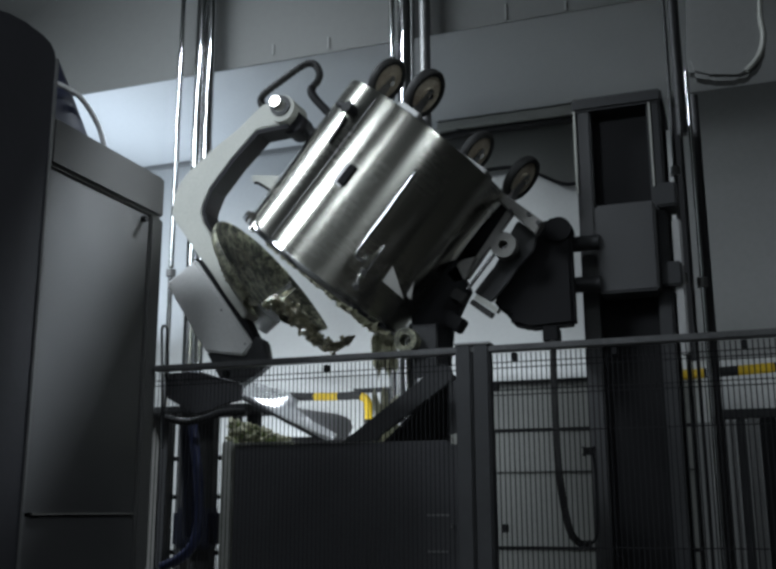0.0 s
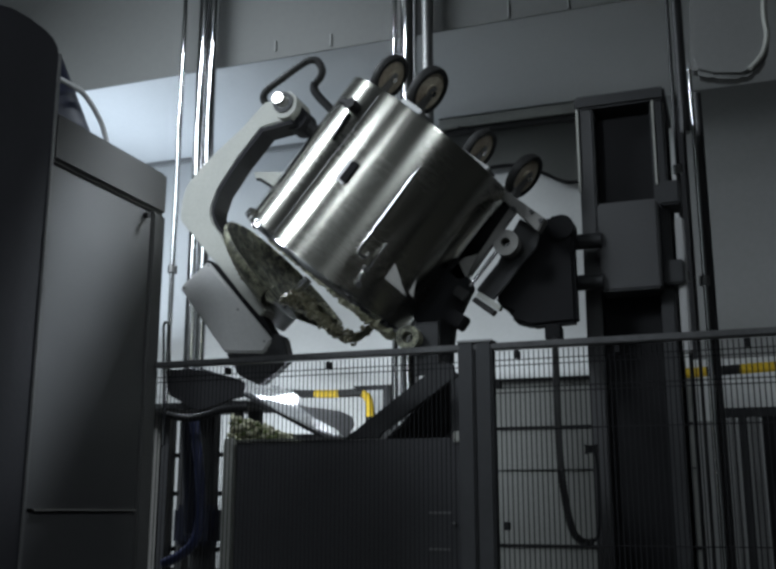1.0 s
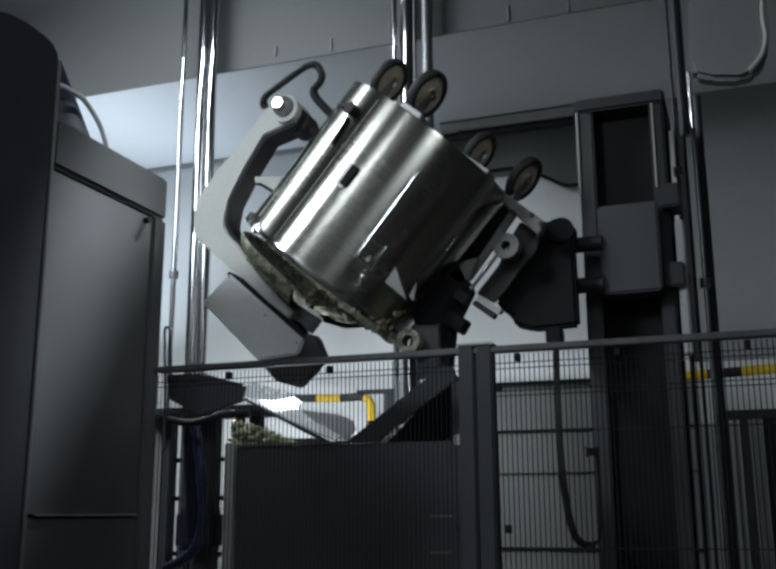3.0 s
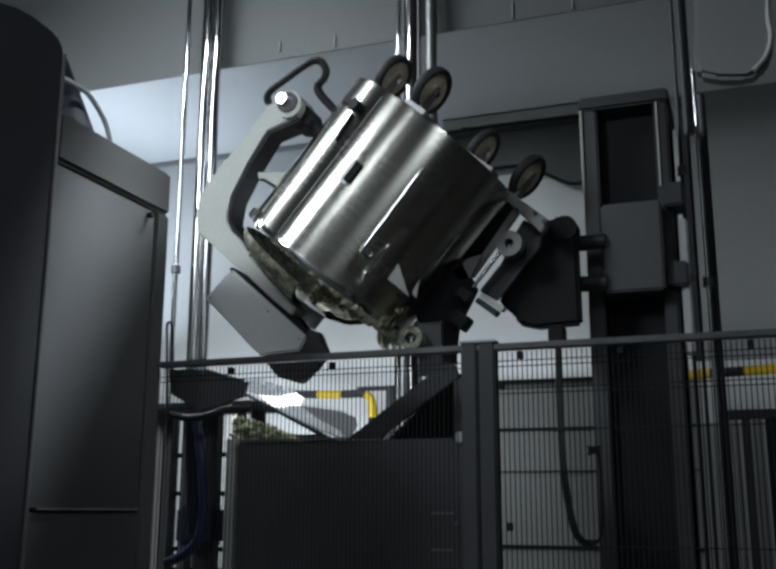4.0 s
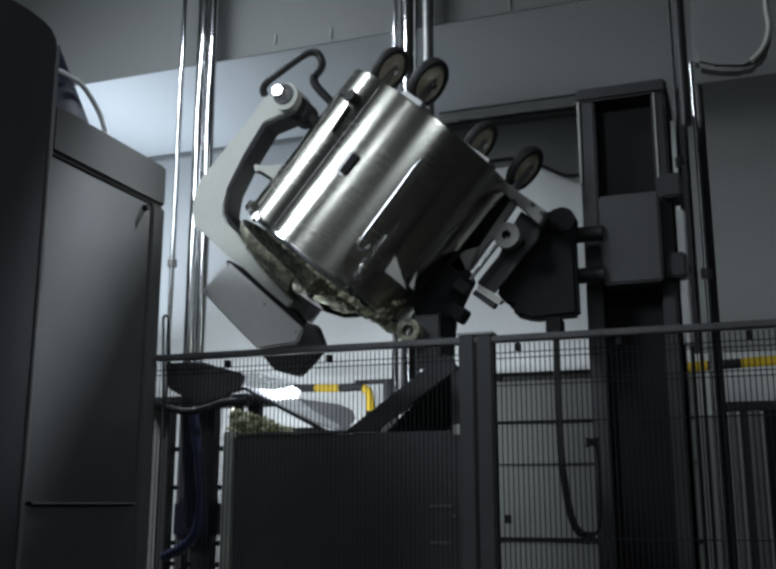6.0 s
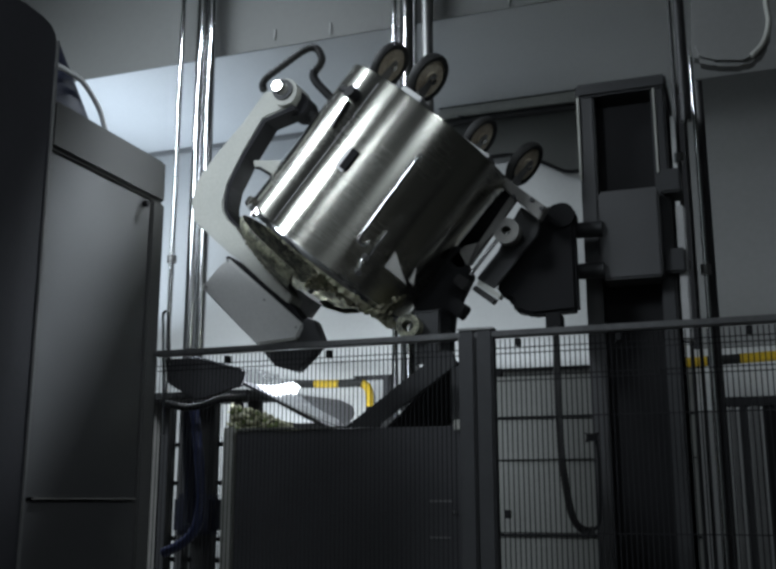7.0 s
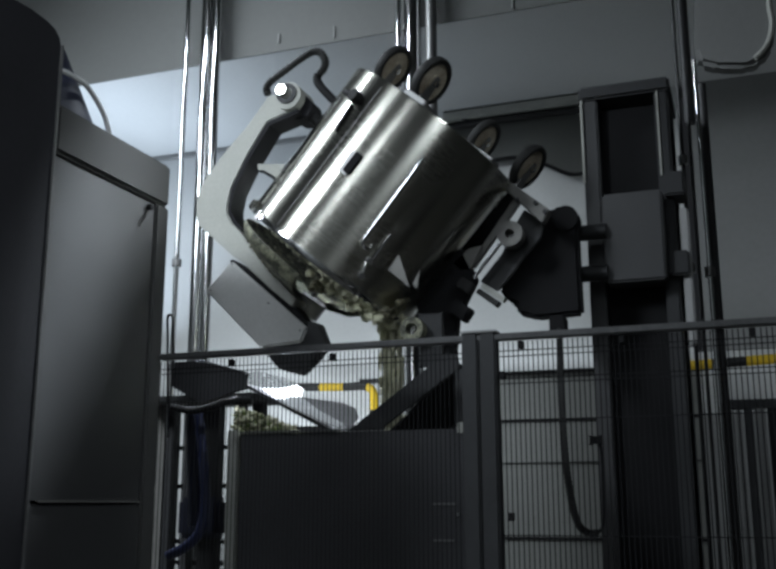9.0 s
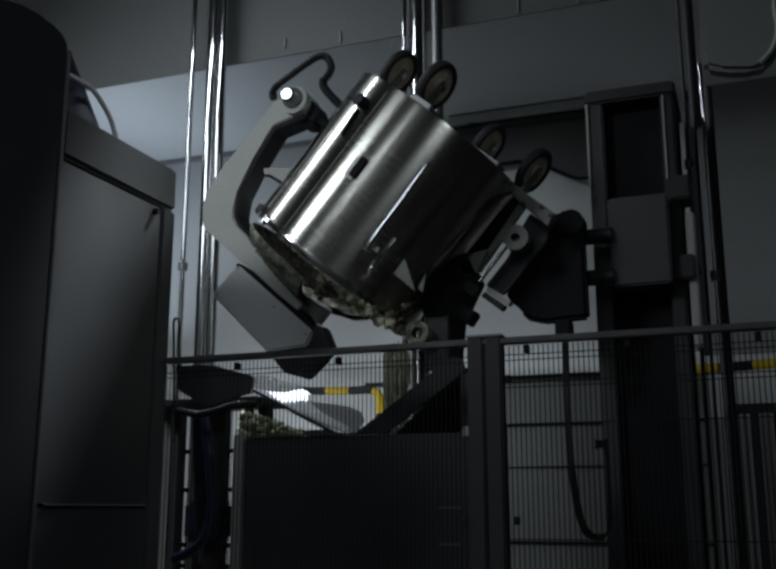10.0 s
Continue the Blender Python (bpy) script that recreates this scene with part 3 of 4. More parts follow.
dish = part("dish", lathe([(0.02, -0.13), (0.15, -0.125), (0.28, -0.105), (0.355, -0.075), (0.378, -0.045), (0.385, -0.045), (0.385, -0.058), (0.365, -0.085), (0.29, -0.12), (0.16, -0.142), (0.02, -0.148), (0.02, -0.13)], 40, DISH, a0=-15, a1=195), LIDSTEEL, lid, "dirty dished lid plate", smooth=True)
# smeared food inside the dish
smear = bmesh.new()
rings = []
for i in range(22):
    r = 0.37 * (i + 0.01) / 21
    ring = []
    for k in range(73):
        a = radians(75 + 210 * k / 72)
        p = Vector((r * math.cos(a), r * math.sin(a), 0))
        base = -0.129 + 0.078 * (r / 0.385) ** 3.2
        h = 0.004 + 0.014 * max(0, noise.noise(p * 9)) + 0.007 * noise.noise(p * 26) + 0.004 * noise.noise(p * 60)
        ring.append(smear.verts.new(LIDM @ Vector((p.x, p.y, base + max(0.001, h * (1 - (r / 0.376) ** 6))))))
    rings.append(ring)
for a, b in zip(rings, rings[1:]):
    for k in range(72):
        smear.faces.new((a[k], a[k + 1], b[k + 1], b[k]))
part("food_smear", smear, LIDSTEEL, lid, "lumpy green and cream food residue", smooth=True)
# shade on the arm's inner face, built as a thin dark strip
part("inner_shade", prism([(-1.621, 3.152), (-1.756, 3.114), (-1.844, 2.979), (-1.911, 2.850), (-1.924, 2.775), (-1.922, 2.744), (-1.900, 2.702), (-1.860, 2.663), (-1.849, 2.666), (-1.887, 2.709), (-1.909, 2.747), (-1.910, 2.772), (-1.897, 2.842), (-1.830, 2.969), (-1.744, 3.099), (-1.612, 3.135)], 3.398, 3.505), HOUSING, lid, "dark strip for the shade on the arm's inner edge")
tail = bmesh.new()
rnd = random.Random(5)
UN = Matrix.Translation((0.035, 0, 0.0)) @ Matrix.Translation((-1.721, 3.45, 3.268)) @ Matrix.Rotation(radians(-7.0), 4, "Y") @ Matrix.Translation((1.721, -3.45, -3.268))
TAIL = curve_points([(-1.691, 3.450, 2.413), (-1.609, 3.450, 2.393), (-1.528, 3.450, 2.322), (-1.456, 3.450, 2.261), (-1.388, 3.450, 2.246), (-1.327, 3.450, 2.280)], 20)
rings = []
for i, p in enumerate(TAIL):
    f = i / (len(TAIL) - 1)
    w = 0.018 * (1 - 0.55 * f) + 0.005
    ring = []
    for k in range(16):
        a = 2 * math.pi * k / 16
        q = Vector((math.cos(a) * 0.8, 2.0 * math.sin(a), math.cos(a)))
        s = 1 + 0.55 * noise.noise(p * 22 + q * 0.9) + 0.5 * noise.noise(p * 70 + q * 2.5)
        ring.append(tail.verts.new(UN @ (p + q * (w * max(0.25, s)))))
    rings.append(ring)
for a, b in zip(rings, rings[1:]):
    for k in range(16):
        tail.faces.new((a[k], a[(k + 1) % 16], b[(k + 1) % 16], b[k]))
tail.faces.new(rings[0])
tail.faces.new(rings[-1])
for i in range(90):
    f = rnd.random()
    w = 0.03 * (1 - 0.6 * f)
    p = TAIL[int(f * (len(TAIL) - 1))] + Vector((rnd.uniform(-w, w) * 0.8, rnd.uniform(-0.08, 0.08), rnd.uniform(-w, w) * 1.1))
    lump(UN @ p, [rnd.uniform(0.006, 0.014) for _ in range(3)], i + 300, tail, 0.5, 1)
crust = bmesh.new()
for i in range(150):
    a, r = radians(rnd.uniform(100, 260)), 0.05 + 0.27 * rnd.random() ** 0.5
    p = Vector((r * math.cos(a), r * math.sin(a), -0.14 + 0.08 * (r / 0.385) ** 3.2))
    lump(LIDM @ p, [rnd.uniform(0.008, 0.022), rnd.uniform(0.008, 0.022), rnd.uniform(0.005, 0.012)], i + 900, crust, 0.5, 1)
part("food_crust", crust, FOOD, lid, "dried food on the lid's outside", smooth=True)
part("food_tail", tail, OLIVE, lid, "ragged strand of food residue", smooth=True)
drip = bmesh.new()
for i in range(170):
    deg = rnd.uniform(-14, 118)
    k = max(0.22, min(1, (deg - 5) / 60))
    lump(KM @ on_bowl(deg, rnd.uniform(-0.022, 0.006) * k, R - rnd.uniform(-0.004, 0.014)), [rnd.uniform(0.006, 0.016) * (0.5 + k) for _ in range(3)], i + 600, drip, 0.5, 1)
part("food_drip", drip, CREAM, bowl, "food residue hanging from the rim", smooth=True)
part("scraper_shaft", rod(KM @ Vector((0.06, -0.1, -0.12)), KM @ Vector((0.06, -0.1, 0.03)), 0.02, 16), CHROME, lid, smooth=True)
part("hub", rod(KM @ Vector((0, 0, -0.21)), KM @ Vector((0, 0, -0.14)), 0.09, 28), DULL, lid, smooth=True)

# corrugated hose over the hinge
hose = thing("corrugated_hose", (-1.798, 3.500, 3.323), "black corrugated hose looped above the lid hinge", "hose")
part("hose_wall", tube([(-1.808, 3.500, 3.284), (-1.816, 3.500, 3.312), (-1.796, 3.500, 3.343), (-1.729, 3.500, 3.383), (-1.661, 3.500, 3.422), (-1.603, 3.500, 3.446), (-1.566, 3.500, 3.434), (-1.545, 3.500, 3.392), (-1.553, 3.500, 3.360), (-1.573, 3.500, 3.339)], 0.0155, 12, 7, 0.12), RUBBER, hose, smooth=True)
part("elbow", tube([(-1.578, 3.500, 3.339), (-1.581, 3.500, 3.313), (-1.558, 3.500, 3.274), (-1.494, 3.500, 3.200)], 0.018, 12, 6), BLACK, hose, smooth=True)
sh = thing("hinge_bracket", (-1.611, 3.500, 3.174), "dark steel hinge bracket between lid arm and bowl", "bracket")
part("shaft", rod((-1.637, 3.480, 3.185), (-1.548, 3.500, 3.103), 0.024, 18), DARKMETAL, sh, smooth=True)

# ---------------------------------------------------------------- tipping gear and lifting mast
mast = thing("lifting_mast", (-0.39, 4.15, 0), "dark steel lifting mast with an open slot and a sliding carriage", "lifting mast")
part("column", box((-0.506, 4.06, 0), (-0.215, 4.36, 3.24), 0.006), BLACK, mast)
part("side_channel", box((-0.572, 4.0, 0), (-0.505, 4.36, 3.30), 0.008), PLATE, mast)
part("side_channel", box((-0.272, 4.0, 0), (-0.215, 4.36, 3.30), 0.008), DARKMETAL, mast)
part("head", box((-0.58, 3.985, 3.268), (-0.205, 4.37, 3.328), 0.01), DARKMETAL, mast)
part("edge_strip", box((-0.575, 3.985, 2.9), (-0.565, 4.0, 3.27), 0.002), ARM, mast)
part("edge_strip", box((-0.262, 3.99, 2.9), (-0.254, 4.0, 3.27), 0.002), ARM, mast)
plate = part("carriage", box((-0.492, 3.90, 2.448), (-0.257, 4.05, 2.815), 0.008), PLATE, mast, "grey painted carriage cover")
for z in (2.80, 2.47):
    part("roller_block", box((-0.25, 3.95, z), (-0.17, 4.1, z + 0.10), 0.008), DARKMETAL, plate)
part("cable_chain", box((-0.20, 3.98, 2.2), (-0.165, 4.05, 2.75), 0.006), GREYBOX, mast)

gear = thing("tipping_drive", (-0.68, 3.85, 2.3), "dark gear motor that tips the bowl, bolted to the lifting carriage", "gear motor")
part("housing", prism([(-0.701, 2.709), (-0.664, 2.738), (-0.597, 2.740), (-0.573, 2.701), (-0.570, 2.305), (-0.752, 2.297), (-0.791, 2.313), (-0.820, 2.318), (-0.825, 2.360), (-0.861, 2.375), (-0.894, 2.425), (-0.801, 2.539), (-0.718, 2.654)], 3.75, 3.83, 0.012), BLACK, gear, smooth=False)
part("end_bell", rod((-0.617, 3.740, 2.686), (-0.617, 3.830, 2.686), 0.05, 28), BLACK, gear, smooth=True)
for z in (2.66, 2.49):
    part("mount_tube", rod((-0.6, 3.9, z), (-0.48, 3.9, z), 0.032, 18), DARKMETAL, gear, smooth=True)
part("gear_foot", box((-0.688, 3.70, 2.234), (-0.628, 3.78, 2.290), 0.004), BLACK, gear)
fork = thing("tipping_fork", (-0.868, 3.700, 2.861), "steel tipping fork with a hydraulic ram holding the bowl", "tipping fork")
part("beam", prism([(-0.853, 2.819), (-0.817, 2.827), (-0.651, 2.684), (-0.681, 2.634)], 3.6, 3.66, 0.005), FORKSTEEL, fork, "pale steel beam")
for px in ((-0.774, 3.600, 2.734), (-0.703, 3.600, 2.715), (-0.668, 3.600, 2.676)):
    part("bolt", rod(px, (px[0], px[1] - 0.008, px[2]), 0.009, 8), DARKMETAL, fork)
part("side_plate", prism([(-0.765, 2.720), (-0.690, 2.657), (-0.706, 2.594), (-0.762, 2.535), (-0.827, 2.455), (-0.881, 2.398), (-0.950, 2.444), (-0.860, 2.547), (-0.802, 2.663)], 3.68, 3.70, 0.004), PLATE, fork)
part("back_plate", prism([(-1.092, 2.613), (-0.887, 2.889), (-0.797, 2.784), (-0.999, 2.521)], 3.78, 3.80, 0.004), BLACK, fork)
part("slide_bar", prism([(-0.797, 2.756), (-0.772, 2.736), (-0.959, 2.494), (-0.982, 2.504)], 3.64, 3.66, 0.003), FORKSTEEL, fork)
ram = part("ram_rod", rod((-0.829, 3.600, 2.587), (-0.953, 3.600, 2.441), 0.0075, 16), CHROME, fork, "bright ram rod", smooth=True)
part("ram_collar", lathe([(0.018, -0.03), (0.045, -0.03), (0.05, -0.02), (0.05, 0.04), (0.018, 0.04), (0.018, -0.03)], 28, Matrix.Translation((-0.804, 3.620, 2.599)) @ Matrix.Rotation(radians(90), 4, "X")), FORKSTEEL, fork, smooth=True)
part("link_arm", prism([(-1.045, 2.512), (-0.980, 2.565), (-0.922, 2.574), (-0.969, 2.482), (-1.009, 2.474)], 3.62, 3.64, 0.004), FORKSTEEL, fork)
part("clevis", box((-0.04, 3.58, -0.03), (0.04, 3.66, 0.03), 0.006, Matrix.Translation((-1.012, 0, 2.317)) @ Matrix.Rotation(radians(35), 4, "Y")), BLACK, fork)
part("clevis", box((-0.03, 3.59, -0.022), (0.03, 3.65, 0.022), 0.006, Matrix.Translation((-0.989, 0, 2.416)) @ Matrix.Rotation(radians(35), 4, "Y")), RUBBER, fork)
part("foot_bar", prism([(-0.939, 2.405), (-0.858, 2.344), (-0.874, 2.325), (-0.955, 2.389)], 3.62, 3.66, 0.003), RUBBER, fork)
part("foot_bar", prism([(-0.923, 2.423), (-0.835, 2.357), (-0.847, 2.342), (-0.936, 2.408)], 3.62, 3.66, 0.003), ARM, fork)
part("cradle", prism([(-1.223, 2.466), (-1.015, 2.584), (-0.950, 2.444), (-1.028, 2.299), (-1.045, 2.152), (-1.145, 2.157)], 3.62, 3.68, 0.004), BLACK, fork)
hook = thing("lip_roller", (-1.138, 3.400, 2.204), "steel roller under the bowl's pouring lip", "roller")
part("ring", lathe([(0.022, -0.03), (0.045, -0.03), (0.045, 0.03), (0.022, 0.03), (0.022, -0.03)], 28, Matrix.Translation((-1.139, 3.420, 2.219)) @ Matrix.Rotation(radians(90), 4, "X")), LIDSTEEL, hook, smooth=True)
part("stem", box((-1.120, 3.460, 2.083), (-1.035, 3.440, 2.279), 0.004), DARKMETAL, hook)

# hanging cable
cable = thing("hanging_cable", (-0.600, 3.400, 2.156), "black corrugated cable hanging in a loop below the motor", "cable")
part("cable_wall", tube([(-0.672, 3.810, 2.278), (-0.632, 3.600, 2.180), (-0.581, 3.300, 2.005), (-0.571, 3.250, 1.869), (-0.558, 3.200, 1.723), (-0.544, 3.200, 1.600), (-0.525, 3.200, 1.527), (-0.495, 3.200, 1.501), (-0.465, 3.200, 1.502)], 0.012, 10, 18, 0.1), RUBBER, cable, smooth=True)
part("thin_wire", tube([(-0.468, 3.200, 1.501), (-0.450, 3.200, 1.525), (-0.444, 3.200, 1.585), (-0.443, 3.200, 1.676), (-0.446, 3.200, 1.768), (-0.459, 3.200, 1.787)], 0.005, 8, 8), BLACK, cable, smooth=True)
part("cable_clip", box((-0.477, 3.220, 1.776), (-0.443, 3.190, 1.799), 0.003), BLACK, cable)

# ---------------------------------------------------------------- hopper
hop = thing("hopper", (-1.3, 3.5, 0), "dark steel hopper with sloping chute plates under the tipped bowl", "hopper")
part("front_panel", box((-1.70, 3.15, 0.3), (-0.872, 3.165, 1.832), 0.004), HOPPER, hop)
part("front_lip", box((-1.70, 3.14, 1.834), (-1.28, 3.17, 1.842), 0.002), DULL, hop)
part("slanted_flange", prism([(-1.285, 1.834), (-0.93, 2.085), (-0.898, 2.075), (-0.885, 2.03), (-1.155, 1.846), (-1.155, 1.834)], 3.14, 3.162, 0.003), DARKMETAL, hop)
part("edge_flange", prism([(-0.903, 1.834), (-0.903, 2.02), (-0.874, 2.03), (-0.874, 1.834)], 3.14, 3.162, 0.003), DARKMETAL, hop)
part("right_chute", prism([(-1.28, 1.70), (-0.90, 2.04), (-0.90, 2.052), (-1.28, 1.712)], 3.17, 3.68, 0.0), BLACK, hop)
part("corner_bracket", box((-0.895, 3.128, 1.815), (-0.87, 3.138, 1.85), 0.003), ARM, hop)
part("left_chute", prism([(-1.80, 2.03), (-1.345, 1.80), (-1.345, 1.812), (-1.80, 2.042)], 3.34, 3.68, 0.0), HOPPER, hop, "dark steel chute plate")
part("back_panel", box((-1.8, 3.683, 0.3), (-0.88, 3.695, 1.9), 0.002), DULL, hop)
part("side_post", box((-1.76, 3.16, 0), (-1.715, 3.22, 1.85), 0.005), ARM, hop)
part("chute_liner", prism([(-1.675, 2.010), (-1.601, 1.996), (-1.495, 1.981), (-1.442, 1.957), (-1.427, 1.922), (-1.462, 1.873), (-1.493, 1.891), (-1.600, 1.949)], 3.6, 3.604), GREYBOX, hop, "curved grey chute liner")
def sheet_part(name, corners, vec, mat, label):
    bm = bmesh.new()
    face = bm.faces.new([bm.verts.new(p) for p in corners])
    thick = bmesh.ops.extrude_face_region(bm, geom=[face])
    bmesh.ops.translate(bm, verts=[v for v in thick["geom"] if isinstance(v, bmesh.types.BMVert)], vec=vec)
    return part(name, bm, mat, hop, label)


sheet_part("splash_sheet", ((-1.920, 3.560, 2.111), (-1.848, 3.560, 2.116), (-1.759, 3.560, 2.092), (-1.671, 3.560, 2.057), (-1.757, 3.560, 2.041), (-1.839, 3.560, 2.049), (-1.908, 3.560, 2.046)), (0, 0.005, 0), FILM, "clear plastic splash sheet")
# added white sheet in the outline of the chute's glare
sheet_part("chute_glare", ((-1.792, 3.468, 2.038), (-1.718, 3.480, 2.031), (-1.673, 3.552, 2.053), (-1.619, 3.509, 2.027), (-1.595, 3.429, 1.991), (-1.475, 3.318, 1.927), (-1.339, 3.227, 1.869), (-1.331, 3.183, 1.850), (-1.435, 3.229, 1.885), (-1.598, 3.324, 1.949), (-1.698, 3.391, 1.992)), (0, 0, -0.006), GLARE, "white sheet for the glare on the wet steel chute")
part("bolt", rod((-0.901, 3.150, 1.556), (-0.897, 3.138, 1.557), 0.007, 10), CHROME, hop)
part("slot_bar", box((-0.987, 3.150, 1.587), (-0.909, 3.146, 1.594), 0.0), DULL, hop)
part("slot_bar", box((-0.988, 3.150, 1.472), (-0.917, 3.146, 1.479), 0.0), DULL, hop)
part("wing_plate", prism([(-2.103, 2.131), (-1.988, 2.130), (-1.883, 2.108), (-1.757, 2.069), (-1.769, 2.013), (-1.815, 2.004), (-1.877, 1.983), (-1.957, 1.967), (-2.085, 2.034)], 3.30, 3.32, 0.003), HOPPER, hop)
part("wing_edge", tube([(-1.979, 3.285, 2.125), (-1.922, 3.285, 2.119), (-1.864, 3.285, 2.101), (-1.757, 3.285, 2.071)], 0.005, 8, 3), CHROME, hop, smooth=True)
part("rim_tube", tube([(-2.049, 3.250, 1.951), (-1.944, 3.220, 1.931), (-1.861, 3.220, 1.943), (-1.811, 3.240, 1.961), (-1.729, 3.280, 1.968)], 0.014, 10), BLACK, hop, smooth=True)
def food_pile(count, seed, mat, label):
    """Chopped vegetables heaped against the chute, higher on one side."""
    bm = bmesh.new()
    rnd = random.Random(seed)
    for i in range(count):
        fx = rnd.random() ** 1.2
        top = 1.932 - 0.102 * fx ** 1.4
        lump((-1.749 + 0.265 * fx, rnd.uniform(3.18, 3.27), rnd.uniform(1.820, top)), [rnd.uniform(0.005, 0.017), rnd.uniform(0.005, 0.012), rnd.uniform(0.003, 0.012)], seed + i, bm, 0.55, 1)
    return tagged(part("food_pile", bm, mat, None, "", True), label, "food", kind="stuff")


food_pile(460, 10, CREAM, "pale chopped vegetable mix heaped in the hopper")
food_pile(130, 700, LEAF, "green chopped leaves mixed through the heap in the hopper")

stand = thing("machine_stand", (-2.2, 3.9, 0), "dark steel machine stand behind the hoses", "stand")
for x, w, mat in ((-2.46, 0.05, DARKMETAL), (-2.36, 0.035, PLATE), (-2.25, 0.09, DARKMETAL), (-2.11, 0.04, PLATE), (-2.02, 0.05, DARKMETAL)):
    part("upright", box((x - w / 2, 3.88, 0), (x + w / 2, 3.94, 2.02), 0.004), mat, stand)
part("upright", box((-2.558, 3.88, 0), (-2.467, 3.94, 2.02), 0.004), FORKSTEEL, stand)
for z in (0.7, 1.33, 1.42, 1.66, 1.83):
    part("cross_bar", box((-2.5, 3.94, z), (-1.98, 3.97, z + 0.02), 0.003), DARKMETAL, stand)
part("motor_case", box((-2.34, 3.78, 1.45), (-2.14, 3.88, 1.62), 0.02), NAVY, stand)
part("top_plate", box((-2.55, 3.7, 2.02), (-1.95, 3.98, 2.05), 0.004), DARKMETAL, stand)
bl = thing("blue_hose", (-1.949, 3.300, 1.949), "dark blue hose hanging beside the hopper", "hose")
part("hose_wall", tube([(-1.967, 3.300, 1.949), (-1.948, 3.300, 1.837), (-1.926, 3.300, 1.690), (-1.922, 3.300, 1.564), (-1.943, 3.300, 1.484), (-1.997, 3.300, 1.436), (-2.070, 3.300, 1.403)], 0.019, 12), HOSE, bl, smooth=True)
part("sleeve", tube([(-2.010, 3.340, 1.954), (-1.995, 3.340, 1.747), (-1.977, 3.340, 1.510)], 0.03, 12), NAVY, bl, smooth=True)
st = thing("pipe_bend", (-2.104, 3.300, 2.146), "small chrome pipe bend beside the cabinet", "pipe")
part("pipe_wall", tube([(-2.093, 3.300, 1.840), (-2.115, 3.300, 2.224), (-2.120, 3.300, 2.304), (-2.110, 3.300, 2.319), (-2.095, 3.300, 2.302), (-2.089, 3.300, 2.223), (-2.082, 3.300, 2.106)], 0.006, 8), CHROME, st, smooth=True)

# ---------------------------------------------------------------- machine guard fence
YF = 2.925
fence = thing("guard_fence", (-0.75, YF, 0), "steel mesh machine guard fence with a flat top rail", "fence")
part("top_rail", box((-1.895, YF - 0.02, 2.077), (1.6, YF + 0.02, 2.097), 0.003), RAIL, fence)
for x in (-0.812, -0.756, 1.0):
    part("post", box((x, YF - 0.025, 0), (x + 0.052, YF + 0.025, 2.106), 0.006), DARKMETAL, fence)
part("post_cap", box((-0.814, YF - 0.03, 2.1), (-0.70, YF + 0.03, 2.108), 0.002), DULL, fence)


def mesh_panel(x0, x1, levels, step=0.015):
    bm = bmesh.new()
    n = int((x1 - x0) / step)
    for i in range(n + 1):
        x = x0 + i * (x1 - x0) / n
        rod((x, YF, 0.1), (x, YF, 2.072), 0.0017, 4, bm=bm)
    tagged(part("wire_mesh", bm, WIRE, fence), kind="stuff")
    for z in levels:
        part("cross_wire", rod((x0, YF + 0.004, z), (x1, YF + 0.004, z), 0.0017, 6), WIRE, fence)


mesh_panel(-1.895, -0.815, (2.045, 2.028, 1.165, 0.83, 0.5, 0.165), 0.0145)
mesh_panel(-0.70, 0.998, (2.045, 2.028, 1.96, 1.945, 1.835, 1.50, 1.165, 0.83, 0.5, 0.165))
for x, z in ((-1.62, 2.055), (-1.25, 2.055), (-0.63, 2.06), (-0.33, 2.06), (0.03, 2.06), (-0.69, 1.97), (-0.675, 1.553)):
    part("wire_clip", box((x - 0.008, YF - 0.012, z - 0.012), (x + 0.008, YF + 0.012, z + 0.012), 0.002), BLACK, fence)

# ---------------------------------------------------------------- pouring food
def stream_piece(count, seed, width, length, label):
    """A ragged falling hank of mix round its own origin."""
    bm = bmesh.new()
    rnd = random.Random(seed)
    for i in range(count):
        lump((rnd.uniform(-width, width), rnd.uniform(-width, width), rnd.uniform(-length, length)),
             [rnd.uniform(0.004, 0.012), rnd.uniform(0.004, 0.012), rnd.uniform(0.015, 0.05)], seed * 100 + i, bm, 0.45, 1)
    return tagged(part("food_clump", bm, CREAM, None, "", True), label, "food", "falling clumps")


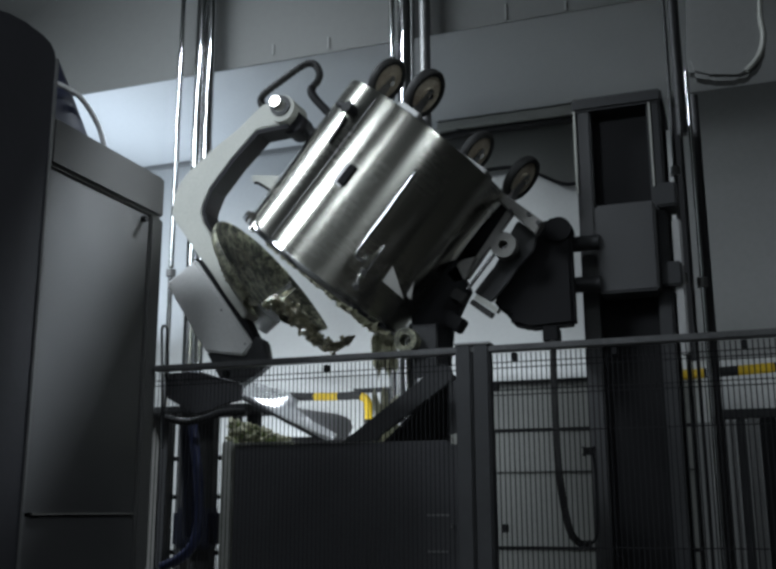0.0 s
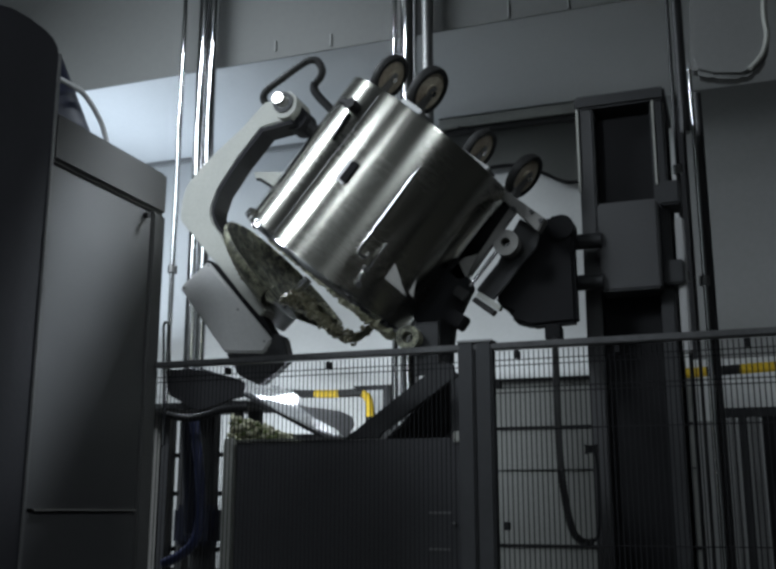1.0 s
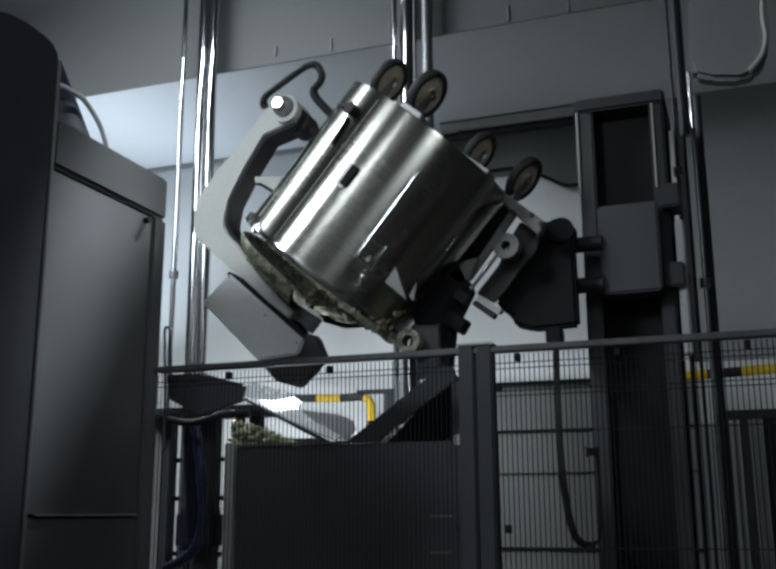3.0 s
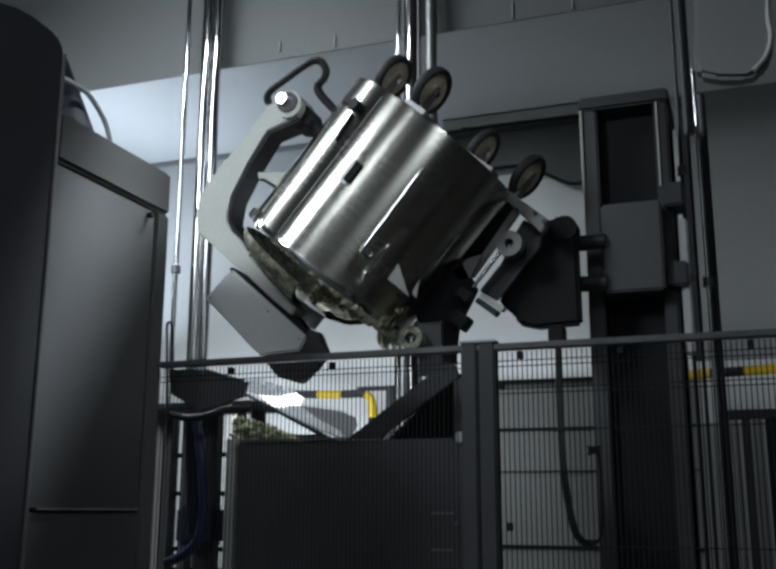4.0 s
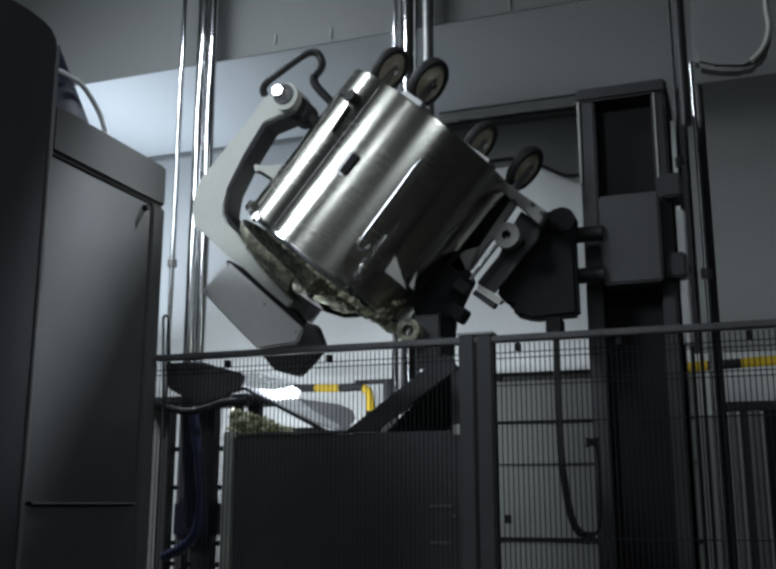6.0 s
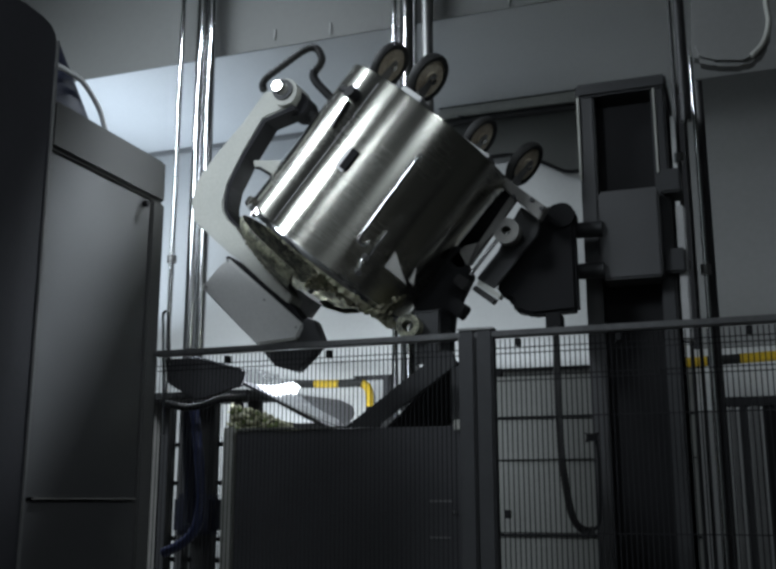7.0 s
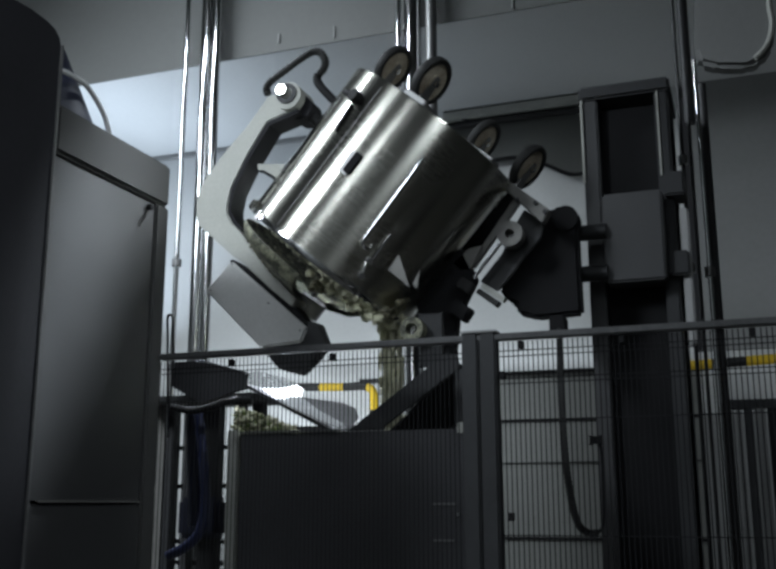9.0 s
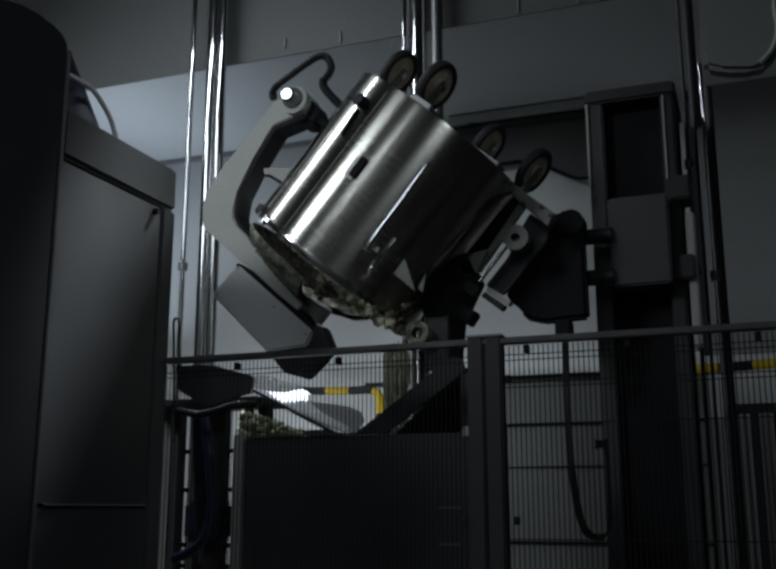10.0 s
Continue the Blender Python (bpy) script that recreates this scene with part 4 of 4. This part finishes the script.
LIP = Vector((-1.30, 3.62, 2.27))
FALLS = [(-0.28, 0.045, 0.1), (-0.08, 0.04, 0.08), (4.02, 0.04, 0.07), (7.5, 0.03, 0.07), (7.72, 0.035, 0.08)]
FALLS += [(7.9 + 0.13 * i, 0.07 if i < 4 else 0.04, 0.12) for i in range(17)]
CLUMPS = [stream_piece(105, 40 + i, w, h, "clump of pale vegetable mix falling from the tipped bowl") for i, (t, w, h) in enumerate(FALLS)]
slide = bmesh.new()
rnd = random.Random(77)
for i in range(70):
    lump((rnd.gauss(0, 0.07), rnd.uniform(-0.05, 0.05), rnd.gauss(0, 0.012)), [rnd.uniform(0.009, 0.02) for _ in range(3)], 2000 + i, slide, 0.45, 2)
SLIDE = tagged(part("food_lump", slide, CREAM, None, "", True), "lump of pale vegetable mix sliding along the bowl's rim", "food")


def motions():
    rows = ((0.0, 12.2), (0.5, 10.0), (1.0, 7.8), (1.5, 5.5), (2.0, 2.6), (2.5, 0.3), (2.8, 0.0), (10.0, 0.0))
    walk(lid, [(t, Matrix.Translation(PV) @ Matrix.Rotation(radians(a), 4, "Y")) for t, a in rows])
    inside = KM @ Vector((0.22, 0.02, 0.2))
    for ob, (t0, w, h) in zip(CLUMPS, FALLS):
        keys = []
        if t0 > 0.5:
            keys = [(0.0, Matrix.Translation(inside)), (t0 - 0.45, Matrix.Translation(inside)), (t0 - 0.2, Matrix.Translation(KM @ Vector((0.31, 0.0, 0.08))))]
        for dt in (0.0, 0.1, 0.2, 0.3, 0.4):
            if t0 + dt >= 0:
                keys.append((t0 + dt, Matrix.Translation(LIP + Vector((0, 0, 0.02 - 0.7 * dt - 3.4 * dt * dt))) @ Matrix.Rotation(dt, 4, "Z")))
        keys = [k for k in keys if k[0] < 9.99]
        last = keys[-1][1] if t0 + 0.4 < 9.99 else Matrix.Translation(LIP + Vector((0, 0, -0.2)))
        walk(ob, keys + [(10.0, last)])
    # the lump creeps along the rim towards the pouring lip
    path = ((0.0, -0.12, 0.05), (7.0, -0.12, 0.05), (7.4, 0.0, 0.0), (7.7, 0.1, -0.03), (8.0, 0.2, -0.035), (8.3, 0.22, -0.03), (10.0, 0.25, -0.012))
    walk(SLIDE, [(t, KM @ Matrix.Translation((x, -0.2, z))) for t, x, z in path])


motions()
